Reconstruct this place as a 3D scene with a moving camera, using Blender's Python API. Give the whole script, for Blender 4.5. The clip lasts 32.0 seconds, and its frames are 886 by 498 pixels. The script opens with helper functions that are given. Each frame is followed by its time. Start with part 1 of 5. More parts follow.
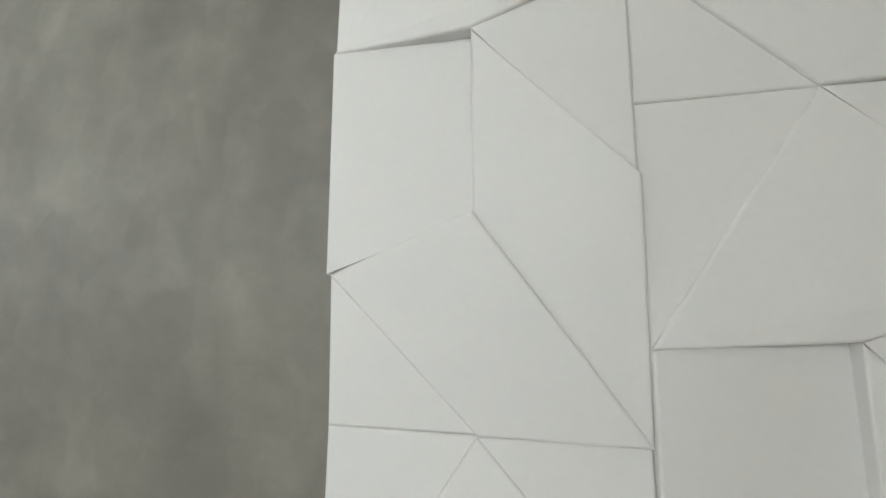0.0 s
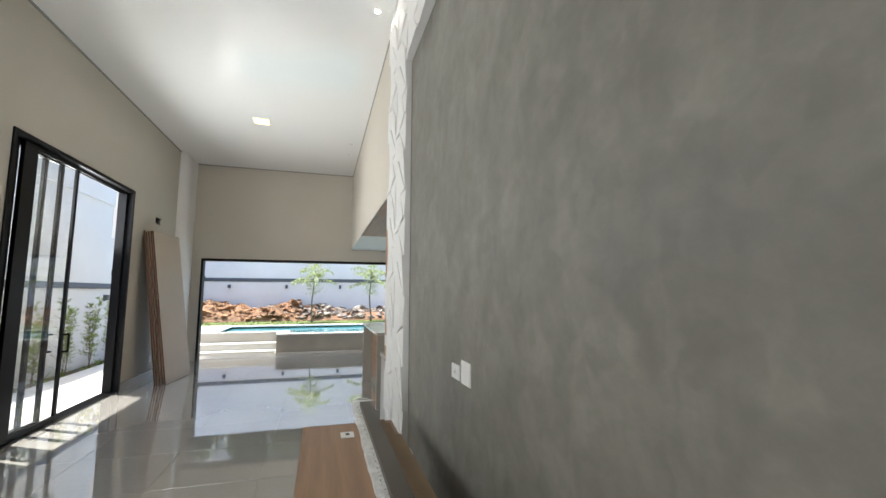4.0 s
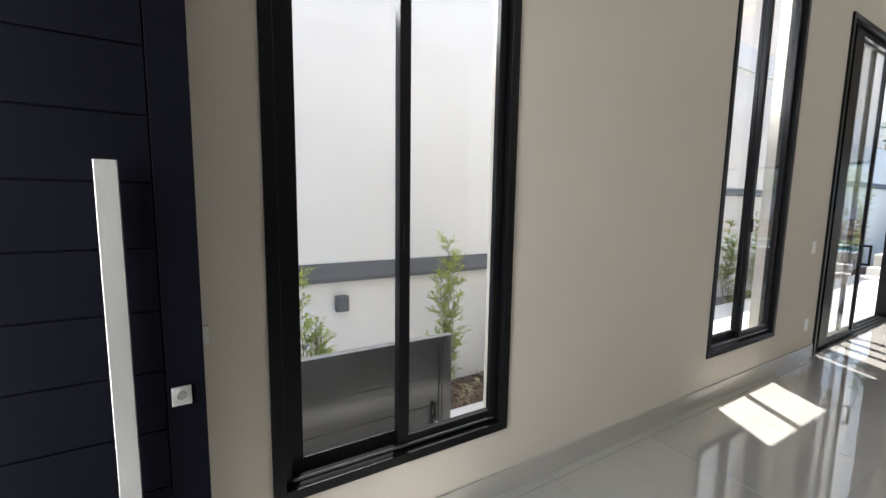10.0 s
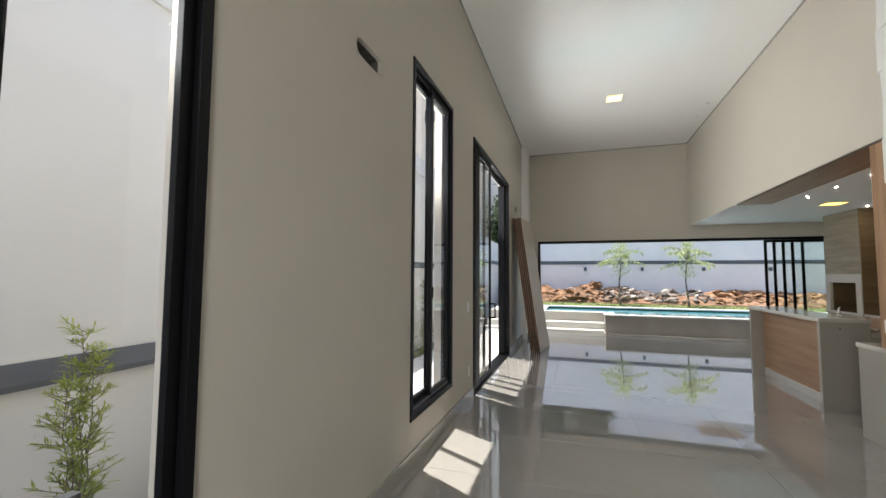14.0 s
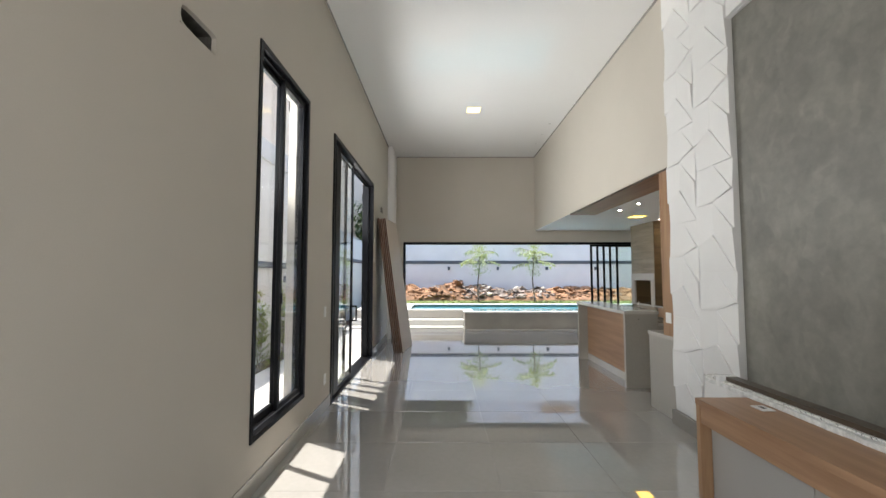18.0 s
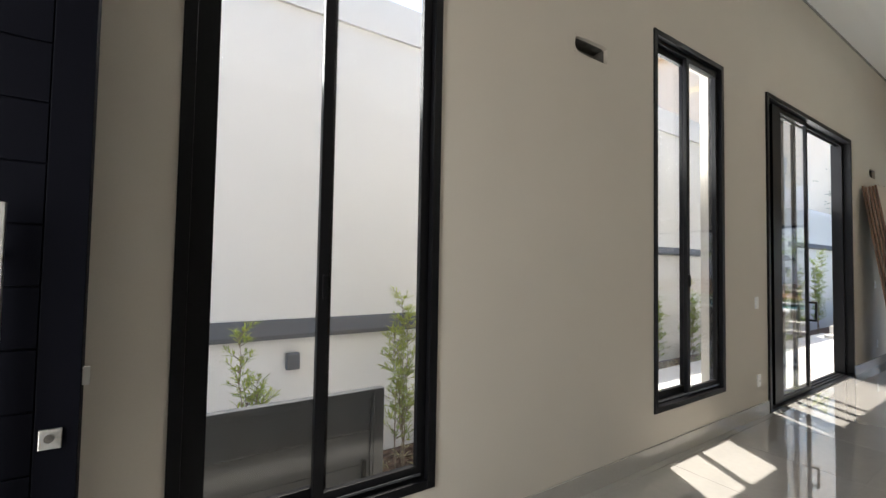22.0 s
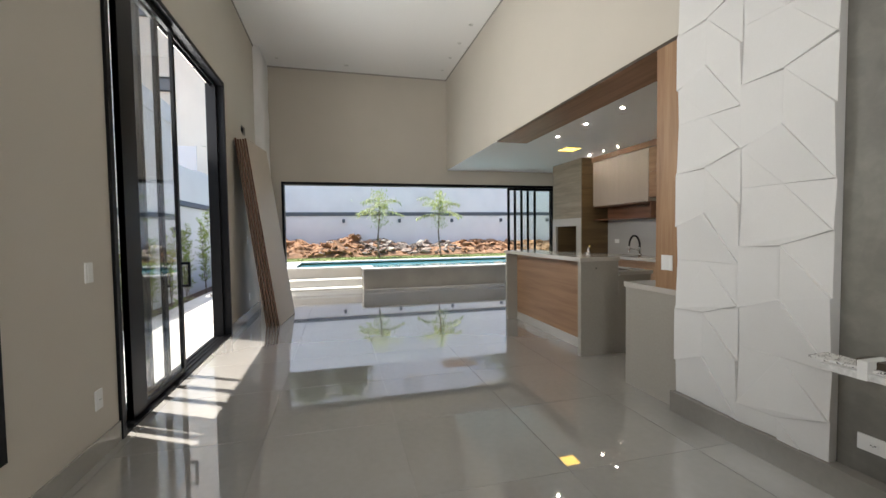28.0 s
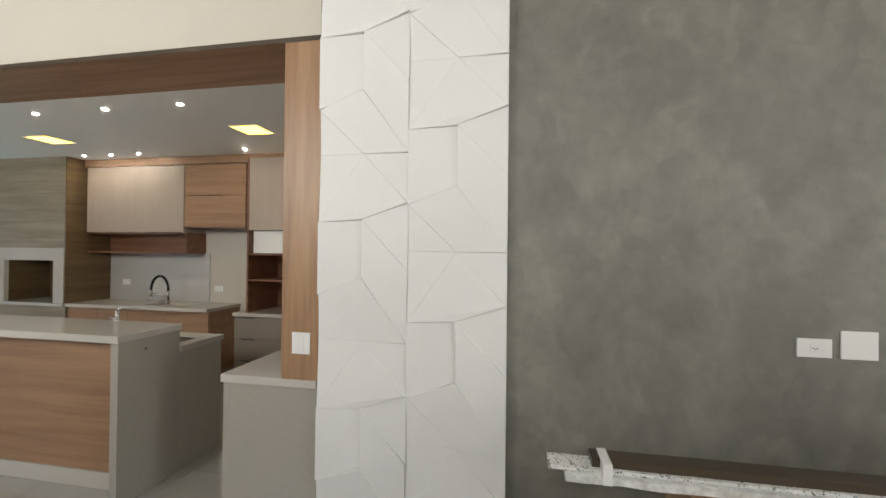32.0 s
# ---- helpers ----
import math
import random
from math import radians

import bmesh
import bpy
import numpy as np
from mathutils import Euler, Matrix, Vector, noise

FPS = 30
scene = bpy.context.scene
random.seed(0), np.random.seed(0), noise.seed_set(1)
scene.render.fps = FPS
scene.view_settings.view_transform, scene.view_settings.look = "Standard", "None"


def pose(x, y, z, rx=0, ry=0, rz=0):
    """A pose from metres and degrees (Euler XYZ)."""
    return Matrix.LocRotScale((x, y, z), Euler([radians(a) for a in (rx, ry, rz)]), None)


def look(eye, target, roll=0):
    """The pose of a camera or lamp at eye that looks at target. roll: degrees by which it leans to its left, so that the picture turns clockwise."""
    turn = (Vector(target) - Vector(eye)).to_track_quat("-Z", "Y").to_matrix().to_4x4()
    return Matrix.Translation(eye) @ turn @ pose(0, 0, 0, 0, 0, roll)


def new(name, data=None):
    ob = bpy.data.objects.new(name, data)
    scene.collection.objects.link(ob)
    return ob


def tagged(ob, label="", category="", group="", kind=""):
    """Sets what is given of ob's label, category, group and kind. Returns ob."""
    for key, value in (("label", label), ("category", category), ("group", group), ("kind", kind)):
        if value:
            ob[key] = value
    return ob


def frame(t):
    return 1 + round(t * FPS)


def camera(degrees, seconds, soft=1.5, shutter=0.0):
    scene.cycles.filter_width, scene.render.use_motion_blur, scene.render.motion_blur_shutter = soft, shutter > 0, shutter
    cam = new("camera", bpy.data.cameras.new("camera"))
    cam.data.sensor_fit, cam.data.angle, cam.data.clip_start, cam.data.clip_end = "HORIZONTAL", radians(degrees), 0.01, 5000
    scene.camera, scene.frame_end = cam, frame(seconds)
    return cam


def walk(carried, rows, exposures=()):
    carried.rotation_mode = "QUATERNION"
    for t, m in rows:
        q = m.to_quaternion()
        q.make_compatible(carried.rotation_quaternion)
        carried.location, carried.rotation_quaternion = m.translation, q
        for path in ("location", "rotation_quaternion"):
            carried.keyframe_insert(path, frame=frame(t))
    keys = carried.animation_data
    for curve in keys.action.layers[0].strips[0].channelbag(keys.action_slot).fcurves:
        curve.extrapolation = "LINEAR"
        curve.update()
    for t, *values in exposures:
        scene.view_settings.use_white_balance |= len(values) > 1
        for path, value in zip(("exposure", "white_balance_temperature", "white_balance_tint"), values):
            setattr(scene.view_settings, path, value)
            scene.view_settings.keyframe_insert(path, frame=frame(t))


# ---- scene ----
cam = camera(94.4, 32.0)
PATH = [
    (0, (0.269, 0.278, 1.811), (-0.149, 2.218, 2.065), -0.1),
    (0.5, (0.273, 0.222, 1.864), (-0.514, 2.007, 2.306), -0.3),
    (1, (0.262, 0.184, 1.908), (-0.820, 1.763, 2.489), 0.1),
    (1.5, (0.222, 0.182, 1.927), (-1.072, 1.570, 2.556), 0.4),
    (2, (0.160, 0.224, 1.871), (-1.298, 1.451, 2.476), 0.7),
    (2.5, (0.083, 0.308, 1.787), (-1.500, 1.414, 2.309), 0.5),
    (4.5, (-0.132, 0.06, 1.634), (-2.108, 0.35, 1.731), -0.2),
    (5, (-0.156, -0.135, 1.654), (-2.154, -0.216, 1.702), 0.5),
    (5.5, (-0.164, -0.183, 1.556), (-2.103, -0.672, 1.542), 0.7),
    (6, (-0.194, -0.234, 1.502), (-2.007, -1.060, 1.324), 1.5),
    (6.5, (-0.168, -0.335, 1.357), (-1.828, -1.387, 0.988), 2.0),
    (7, (-0.149, -0.354, 1.293), (-1.631, -1.564, 0.712), 1.9),
    (7.5, (-0.096, -0.41, 1.317), (-1.43, -1.71, 0.588), 1.6),
    (8, (0.014, -0.557, 1.420), (-1.225, -1.923, 0.647), 1.2),
    (8.5, (0.073, -0.741, 1.444), (-1.089, -2.203, 0.73), 1.0),
    (9, (0.058, -0.96, 1.483), (-1.043, -2.524, 0.901), 0.9),
    (9.5, (0.05, -1.164, 1.495), (-1.004, -2.814, 1.083), 0.9),
    (10, (0.048, -1.393, 1.531), (-0.971, -3.099, 1.299), 0.9),
    (10.5, (0.009, -1.658, 1.548), (-1.016, -3.373, 1.46), 0.9),
    (11, (-0.038, -1.908, 1.555), (-1.130, -3.583, 1.579), 1.1),
    (11.5, (-0.056, -2.040, 1.576), (-1.285, -3.616, 1.668), 1.0),
    (12, (-0.107, -2.048, 1.585), (-1.619, -3.354, 1.693), 0.9),
    (12.5, (-0.130, -1.963, 1.567), (-1.866, -2.948, 1.686), 0.8),
    (13, (-0.168, -1.848, 1.561), (-2.017, -2.601, 1.677), 0.5),
    (13.5, (-0.169, -1.750, 1.520), (-2.054, -2.407, 1.646), 0.4),
    (15.5, (-0.089, -1.612, 1.545), (-2.023, -2.108, 1.665), 0.2),
    (16, (-0.121, -1.607, 1.540), (-2.078, -2.001, 1.664), 0.2),
    (16.5, (-0.191, -1.532, 1.551), (-2.168, -1.807, 1.677), 0.0),
    (17, (-0.229, -1.533, 1.560), (-2.219, -1.688, 1.684), 0.0),
    (17.5, (-0.244, -1.545, 1.576), (-2.239, -1.604, 1.698), 0.0),
    (18, (-0.245, -1.574, 1.577), (-2.241, -1.573, 1.701), 0.0),
    (18.5, (-0.244, -1.611, 1.575), (-2.240, -1.586, 1.699), 0.0),
    (19, (-0.260, -1.651, 1.580), (-2.256, -1.644, 1.706), -0.1),
    (19.5, (-0.287, -1.677, 1.575), (-2.281, -1.767, 1.703), 0.0),
    (20, (-0.245, -1.674, 1.551), (-2.217, -1.980, 1.679), 0.1),
    (20.5, (-0.158, -1.559, 1.522), (-2.044, -2.213, 1.646), 0.3),
    (21, (-0.146, -1.447, 1.493), (-1.835, -2.514, 1.593), 0.5),
    (21.5, (-0.157, -1.357, 1.418), (-1.55, -2.79, 1.496), 0.8),
    (22, (-0.167, -1.169, 1.479), (-1.246, -2.852, 1.551), 1.0),
    (22.5, (-0.205, -0.948, 1.599), (-1.07, -2.75, 1.67), 0.9),
    (23, (-0.372, -0.781, 1.739), (-1.177, -2.608, 1.856), 1.1),
    (23.5, (-0.595, -0.678, 1.813), (-1.503, -2.451, 1.992), 0.9),
    (24, (-0.83, -0.612, 1.805), (-2.012, -2.21, 2.031), 0.6),
    (24.5, (-1.072, -0.64, 1.702), (-2.575, -1.939, 1.927), 0.1),
    (25, (-1.241, -0.731, 1.599), (-2.998, -1.667, 1.792), -0.2),
    (25.5, (-1.405, -0.788, 1.485), (-3.313, -1.371, 1.626), -0.5),
    (26, (-1.651, -0.936, 1.42), (-3.629, -1.211, 1.515), -0.4),
    (26.5, (-1.756, -1.164, 1.4), (-3.755, -1.2, 1.451), -0.2),
    (28.5, (-2.377, -1.531, 1.349), (-4.252, -0.845, 1.228), -0.8),
    (29, (-2.559, -1.536, 1.367), (-4.335, -0.629, 1.217), -0.6),
    (29.5, (-2.78, -1.406, 1.397), (-4.438, -0.299, 1.234), -0.6),
    (30, (-3.001, -1.33, 1.351), (-4.53, -0.053, 1.182), -0.6),
    (30.5, (-3.239, -1.291, 1.375), (-4.627, 0.14, 1.21), -0.4),
    (31, (-3.48, -1.216, 1.401), (-4.677, 0.379, 1.253), -0.2),
    (31.5, (-3.61, -1.09, 1.492), (-4.52, 0.687, 1.381), -0.0),
    (32, (-3.643, -1.126, 1.6), (-4.012, 0.839, 1.615), 0.6),
]
EXPOSURES = [(0, 2.43, 6450, 5), (1, 2.2, 6350, 5), (2, 2.1, 6600, 6), (5, 1.9, 6550, 8), (6, 1.78, 6500, 9), (8, 1.8, 6500, 8), (9, 2.04, 6550, 8), (10, 2.17, 6500, 9), (11, 2.15, 6450, 9), (12, 1.93, 6500, 9), (13, 1.64, 6620, 8), (16, 1.68, 6900, 10), (17, 1.82, 6900, 10), (18, 1.83, 6650, 9), (19, 1.85, 6600, 9), (20, 1.98, 6520, 8), (21, 1.62, 6650, 9), (22, 1.9, 6850, 9), (23, 1.92, 6900, 10), (24, 1.79, 6780, 10), (24.5, 1.62, 6900, 10), (25, 1.73, 6850, 10), (26, 1.58, 6700, 9), (28.5, 1.75, 6950, 10), (29, 1.68, 7200, 11), (30, 1.75, 7200, 10), (31, 1.8, 7350, 11), (32, 2.0, 6900, 9)]
walk(cam, [(t, look(eye, target, roll)) for t, eye, target, roll in PATH], EXPOSURES)

# ---- world, sun, exposure ----
world = bpy.data.worlds.new("sky")
scene.world = world
world.use_nodes = True
wn = world.node_tree.nodes
wl = world.node_tree.links
sky = wn.new("ShaderNodeTexSky")
sky.sky_type = "NISHITA"
sky.sun_disc = False
sky.sun_elevation = radians(76)
sky.sun_rotation = radians(209)
sky.air_density = 1.0
sky.dust_density = 1.5
wl.new(sky.outputs[0], wn["Background"].inputs[0])
wn["Background"].inputs[1].default_value = 0.15
sun_data = bpy.data.lights.new("sun", "SUN")
sun_data.energy, sun_data.angle, sun_data.color = 2.8, radians(0.5), (1.0, 0.96, 0.915)
sun = new("sun", sun_data)
sun.matrix_basis = look((-1.18, -2.15, 10), (0, 0, 0))


def sky_lamp(x, y, z, width, height, target, watts, spread=180):
    """Skylight entering through one opening."""
    d = bpy.data.lights.new("window_skylight", "AREA")
    d.shape, d.size, d.size_y, d.energy, d.color = "RECTANGLE", width, height, watts, (0.97, 0.985, 1.0)
    d.spread = radians(spread)
    ob = new("window_skylight", d)
    ob.matrix_basis = look((x, y, z), target)
    return ob


sky_lamp(-0.715, -3.55, 2.95, 1.4, 1.15, (-0.715, 0, 4.4), 19)
sky_lamp(-3.815, -3.55, 2.95, 1.4, 1.15, (-3.815, 0, 4.4), 19)
sky_lamp(-6.795, -3.55, 2.9, 3.1, 1.3, (-6.795, 0, 4.8), 50, 150)
sky_lamp(1.33, -2.07, 1.5, 1.05, 2.95, (0, -2.07, 1.5), 19)


# ---- materials ----
def mat(name, color, rough=0.5, metal=0.0, vary=0.06, scale=3.0, fine=60.0, bump=0.1, coat=0.0, spec=0.5, per_object=0.0, stretch=(1, 1, 1), rough_vary=0.05):
    """Principled surface with stains at a large scale, grain at a small one and a fine bump."""
    m = bpy.data.materials.new(name)
    m.use_nodes = True
    nt = m.node_tree
    n, l = nt.nodes, nt.links
    p = n["Principled BSDF"]
    p.inputs["Metallic"].default_value = metal
    p.inputs["Specular IOR Level"].default_value = spec
    p.inputs["Coat Weight"].default_value = coat
    tc = n.new("ShaderNodeTexCoord")
    mp = n.new("ShaderNodeMapping")
    mp.inputs["Scale"].default_value = stretch
    geo = n.new("ShaderNodeNewGeometry")
    l.new(geo.outputs["Position"], mp.inputs["Vector"])
    n1 = n.new("ShaderNodeTexNoise")
    n1.inputs["Scale"].default_value, n1.inputs["Detail"].default_value = scale, 5
    n2 = n.new("ShaderNodeTexNoise")
    n2.inputs["Scale"].default_value, n2.inputs["Detail"].default_value = fine, 3
    l.new(mp.outputs[0], n1.inputs["Vector"])
    l.new(mp.outputs[0], n2.inputs["Vector"])
    ramp = n.new("ShaderNodeMapRange")
    ramp.inputs["From Min"].default_value, ramp.inputs["From Max"].default_value = 0.3, 0.7
    ramp.inputs["To Min"].default_value, ramp.inputs["To Max"].default_value = 1 - vary, 1 + vary
    l.new(n1.outputs[0], ramp.inputs[0])
    r2 = n.new("ShaderNodeMapRange")
    r2.inputs["From Min"].default_value, r2.inputs["From Max"].default_value = 0.3, 0.7
    r2.inputs["To Min"].default_value, r2.inputs["To Max"].default_value = 1 - vary * 0.5, 1 + vary * 0.5
    l.new(n2.outputs[0], r2.inputs[0])
    mul = n.new("ShaderNodeMath")
    mul.operation = "MULTIPLY"
    l.new(ramp.outputs[0], mul.inputs[0])
    l.new(r2.outputs[0], mul.inputs[1])
    last = mul.outputs[0]
    if per_object:
        oi = n.new("ShaderNodeObjectInfo")
        r3 = n.new("ShaderNodeMapRange")
        r3.inputs["To Min"].default_value, r3.inputs["To Max"].default_value = 1 - per_object, 1 + per_object
        l.new(oi.outputs["Random"], r3.inputs[0])
        m2 = n.new("ShaderNodeMath")
        m2.operation = "MULTIPLY"
        l.new(last, m2.inputs[0])
        l.new(r3.outputs[0], m2.inputs[1])
        last = m2.outputs[0]
    vm = n.new("ShaderNodeVectorMath")
    vm.operation = "SCALE"
    vm.inputs[0].default_value = color
    l.new(last, vm.inputs["Scale"])
    l.new(vm.outputs[0], p.inputs["Base Color"])
    rr = n.new("ShaderNodeMapRange")
    rr.inputs["To Min"].default_value, rr.inputs["To Max"].default_value = max(0.0, rough - rough_vary), min(1.0, rough + rough_vary)
    l.new(n1.outputs[0], rr.inputs[0])
    l.new(rr.outputs[0], p.inputs["Roughness"])
    if bump:
        b = n.new("ShaderNodeBump")
        b.inputs["Strength"].default_value, b.inputs["Distance"].default_value = bump, 0.002
        l.new(n2.outputs[0], b.inputs["Height"])
        l.new(b.outputs[0], p.inputs["Normal"])
    return m


def wood(name, light, dark, axis="x", rough=0.4, density=9.0):
    """Wood-grain laminate: streaks along one axis."""
    m = bpy.data.materials.new(name)
    m.use_nodes = True
    n, l = m.node_tree.nodes, m.node_tree.links
    p = n["Principled BSDF"]
    p.inputs["Roughness"].default_value = rough
    geo = n.new("ShaderNodeNewGeometry")
    mp = n.new("ShaderNodeMapping")
    s = {"x": (0.5, density, density), "y": (density, 0.5, density), "z": (density, density, 0.5)}[axis]
    mp.inputs["Scale"].default_value = s
    l.new(geo.outputs["Position"], mp.inputs[0])
    n1 = n.new("ShaderNodeTexNoise")
    n1.inputs["Scale"].default_value, n1.inputs["Detail"].default_value, n1.inputs["Distortion"].default_value = 1.5, 8, 0.6
    l.new(mp.outputs[0], n1.inputs["Vector"])
    n2 = n.new("ShaderNodeTexNoise")
    n2.inputs["Scale"].default_value, n2.inputs["Detail"].default_value = 9, 6
    l.new(mp.outputs[0], n2.inputs["Vector"])
    mx = n.new("ShaderNodeMath")
    mx.operation = "MULTIPLY_ADD"
    mx.inputs[1].default_value = 0.35
    l.new(n2.outputs[0], mx.inputs[0])
    l.new(n1.outputs[0], mx.inputs[2])
    cr = n.new("ShaderNodeValToRGB")
    cr.color_ramp.elements[0].position, cr.color_ramp.elements[0].color = 0.42, (*dark, 1)
    cr.color_ramp.elements[1].position, cr.color_ramp.elements[1].color = 0.92, (*light, 1)
    l.new(mx.outputs[0], cr.inputs[0])
    l.new(cr.outputs[0], p.inputs["Base Color"])
    b = n.new("ShaderNodeBump")
    b.inputs["Strength"].default_value, b.inputs["Distance"].default_value = 0.15, 0.001
    l.new(n2.outputs[0], b.inputs["Height"])
    l.new(b.outputs[0], p.inputs["Normal"])
    return m


def glass(name, tint=(0.985, 0.992, 0.99)):
    """Clear pane: see-through, with a Fresnel gloss."""
    m = bpy.data.materials.new(name)
    m.use_nodes = True
    n, l = m.node_tree.nodes, m.node_tree.links
    n.remove(n["Principled BSDF"])
    t, g, mix, lw = n.new("ShaderNodeBsdfTransparent"), n.new("ShaderNodeBsdfGlossy"), n.new("ShaderNodeMixShader"), n.new("ShaderNodeLayerWeight")
    pw, fr = n.new("ShaderNodeMath"), n.new("ShaderNodeMath")
    lw.inputs["Blend"].default_value = 0.5
    pw.operation, fr.operation = "POWER", "MULTIPLY_ADD"
    pw.inputs[1].default_value = 5.0
    fr.inputs[1].default_value, fr.inputs[2].default_value = 0.75, 0.03
    l.new(lw.outputs["Facing"], pw.inputs[0])
    l.new(pw.outputs[0], fr.inputs[0])
    t.inputs[0].default_value = (*tint, 1)
    g.inputs["Roughness"].default_value = 0.0
    l.new(fr.outputs[0], mix.inputs[0])
    l.new(t.outputs[0], mix.inputs[1])
    l.new(g.outputs[0], mix.inputs[2])
    l.new(mix.outputs[0], n["Material Output"].inputs[0])
    return m


def glow(name, color, strength):
    m = bpy.data.materials.new(name)
    m.use_nodes = True
    p = m.node_tree.nodes["Principled BSDF"]
    p.inputs["Base Color"].default_value = (0.8, 0.8, 0.8, 1)
    p.inputs["Emission Color"].default_value = (*color, 1)
    p.inputs["Emission Strength"].default_value = strength
    return m


M_WALL = mat("greige_paint", (0.55, 0.508, 0.44), 0.75, vary=0.025, scale=1.2, fine=140, bump=0.12)
M_CEILK = mat("white_matt_ceiling", (0.90, 0.895, 0.88), 0.65, vary=0.01, scale=0.8, fine=30, bump=0.01, spec=0.2)
M_CEIL = mat("white_satin_ceiling", (0.92, 0.915, 0.90), 0.13, vary=0.01, scale=0.8, fine=30, bump=0.01, rough_vary=0.03)
M_WHITE = mat("white_matt_paint", (0.80, 0.79, 0.775), 0.7, vary=0.02, scale=2.0, fine=120, bump=0.08)
M_TILE = mat("polished_porcelain", (0.365, 0.352, 0.329), 0.008, vary=0.05, scale=1.3, fine=22, bump=0.0, per_object=0.025, rough_vary=0.005, spec=0.85, coat=1.0)
M_TILE.node_tree.nodes["Principled BSDF"].inputs["Coat IOR"].default_value = 1.75
M_GROUT = mat("grey_grout", (0.31, 0.30, 0.28), 0.8, vary=0.08)
M_SKIRT = mat("porcelain_skirting", (0.37, 0.355, 0.325), 0.07, vary=0.04, scale=2.0, fine=30, bump=0.0)
# darker copy of M_SKIRT: the dim floor reflection is put into the colour
M_SKIRTD = mat("darkened_porcelain_skirting", (0.25, 0.235, 0.21), 0.15, vary=0.06, scale=2.0, fine=30, bump=0.0)
M_BLACK = mat("black_aluminium", (0.006, 0.006, 0.007), 0.4, vary=0.1, scale=4, fine=200, bump=0.03, spec=0.15)
M_GATE = mat("charcoal_satin_aluminium", (0.10, 0.105, 0.115), 0.32, metal=0.65, vary=0.12, scale=3, fine=200, bump=0.03, spec=0.5, stretch=(1, 1, 0.2))
M_DOOR = mat("black_lacquer_door", (0.0035, 0.0037, 0.006), 0.5, vary=0.1, scale=3, fine=150, bump=0.03, spec=0.03)
M_STEEL = mat("brushed_steel", (0.62, 0.62, 0.6), 0.34, metal=0.9, vary=0.06, fine=300, bump=0.05, stretch=(1, 1, 0.1))
M_CHROME = mat("chrome", (0.7, 0.7, 0.7), 0.08, metal=1.0, vary=0.02, bump=0.0)
M_GLASS = glass("clear_glass")
M_GLASSG = glass("greenish_glass", (0.955, 0.985, 0.965))
M_PLATE = mat("white_plastic", (0.75, 0.75, 0.73), 0.3, vary=0.01, bump=0.0)
M_HOLE = mat("raw_concrete_hole", (0.12, 0.115, 0.105), 0.95, vary=0.25, scale=14, fine=90, bump=0.6)
M_DARK = mat("dark_interior", (0.03, 0.028, 0.026), 0.7, vary=0.1)
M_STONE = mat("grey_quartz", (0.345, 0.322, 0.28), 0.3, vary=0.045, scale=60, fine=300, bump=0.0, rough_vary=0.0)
# paler and glossier than grey_quartz: tops, island plinth, barbecue surround
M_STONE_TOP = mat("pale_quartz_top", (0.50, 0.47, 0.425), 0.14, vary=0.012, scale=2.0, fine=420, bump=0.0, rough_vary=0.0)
M_WOOD = wood("oak_laminate", (0.385, 0.228, 0.13), (0.245, 0.135, 0.073), "x")
M_WOODV = wood("oak_laminate_upright", (0.40, 0.245, 0.135), (0.235, 0.125, 0.062), "z")
M_SOFFIT = wood("satin_oak_soffit", (0.42, 0.23, 0.13), (0.24, 0.12, 0.062), "x", 0.42)
M_WOODD = wood("dark_oak_laminate", (0.25, 0.115, 0.06), (0.135, 0.056, 0.03), "x")
M_BEIGE = mat("beige_laminate", (0.40, 0.33, 0.27), 0.4, vary=0.035, scale=9, fine=60, bump=0.03, stretch=(1, 1, 0.12))
M_TAUPE = mat("taupe_laminate", (0.26, 0.215, 0.175), 0.4, vary=0.03, scale=5, fine=90, bump=0.03)
M_GREYLAM = mat("grey_laminate", (0.34, 0.325, 0.30), 0.4, vary=0.02, scale=3, fine=120, bump=0.03)
M_BBQ = wood("grey_wood_porcelain", (0.36, 0.30, 0.222), (0.20, 0.16, 0.115), "x", 0.45, 6)
M_BBQD = wood("brown_wood_porcelain", (0.19, 0.125, 0.058), (0.09, 0.056, 0.026), "y", 0.45, 6)
M_SPLASH = mat("glossy_backsplash", (0.46, 0.445, 0.42), 0.03, vary=0.03, scale=2, fine=30, bump=0.0)
M_MDF = wood("mdf_edge", (0.19, 0.085, 0.04), (0.075, 0.033, 0.016), "z", 0.6, 14)
M_MDFACE = mat("laminated_board_face", (0.50, 0.43, 0.355), 0.45, vary=0.03, scale=2, fine=90, bump=0.03)
M_BROWN = mat("brown_anodised_profile", (0.060, 0.043, 0.028), 0.35, vary=0.08, bump=0.02)
M_FILM = mat("crumpled_white_film", (0.66, 0.66, 0.64), 0.3, vary=0.22, scale=22, fine=70, bump=0.9)
M_CARD = mat("brown_cardboard", (0.27, 0.19, 0.115), 0.8, vary=0.08, scale=5, bump=0.2)
M_SPOT = glow("spot_glow", (1.0, 0.95, 0.86), 120.0)
M_SPOTH = glow("dim_spot_glow", (1.0, 0.95, 0.86), 30.0)
M_PANEL = glow("warm_panel_glow", (1.0, 0.63, 0.10), 1.5)
M_PANELH = glow("pale_panel_glow", (1.0, 0.74, 0.20), 0.85)
M_SPOTOFF = mat("unlit_spot_lens", (0.55, 0.55, 0.53), 0.3, bump=0.0)
M_RENDER = mat("white_render", (0.60, 0.60, 0.60), 0.85, vary=0.04, scale=0.7, fine=80, bump=0.25)
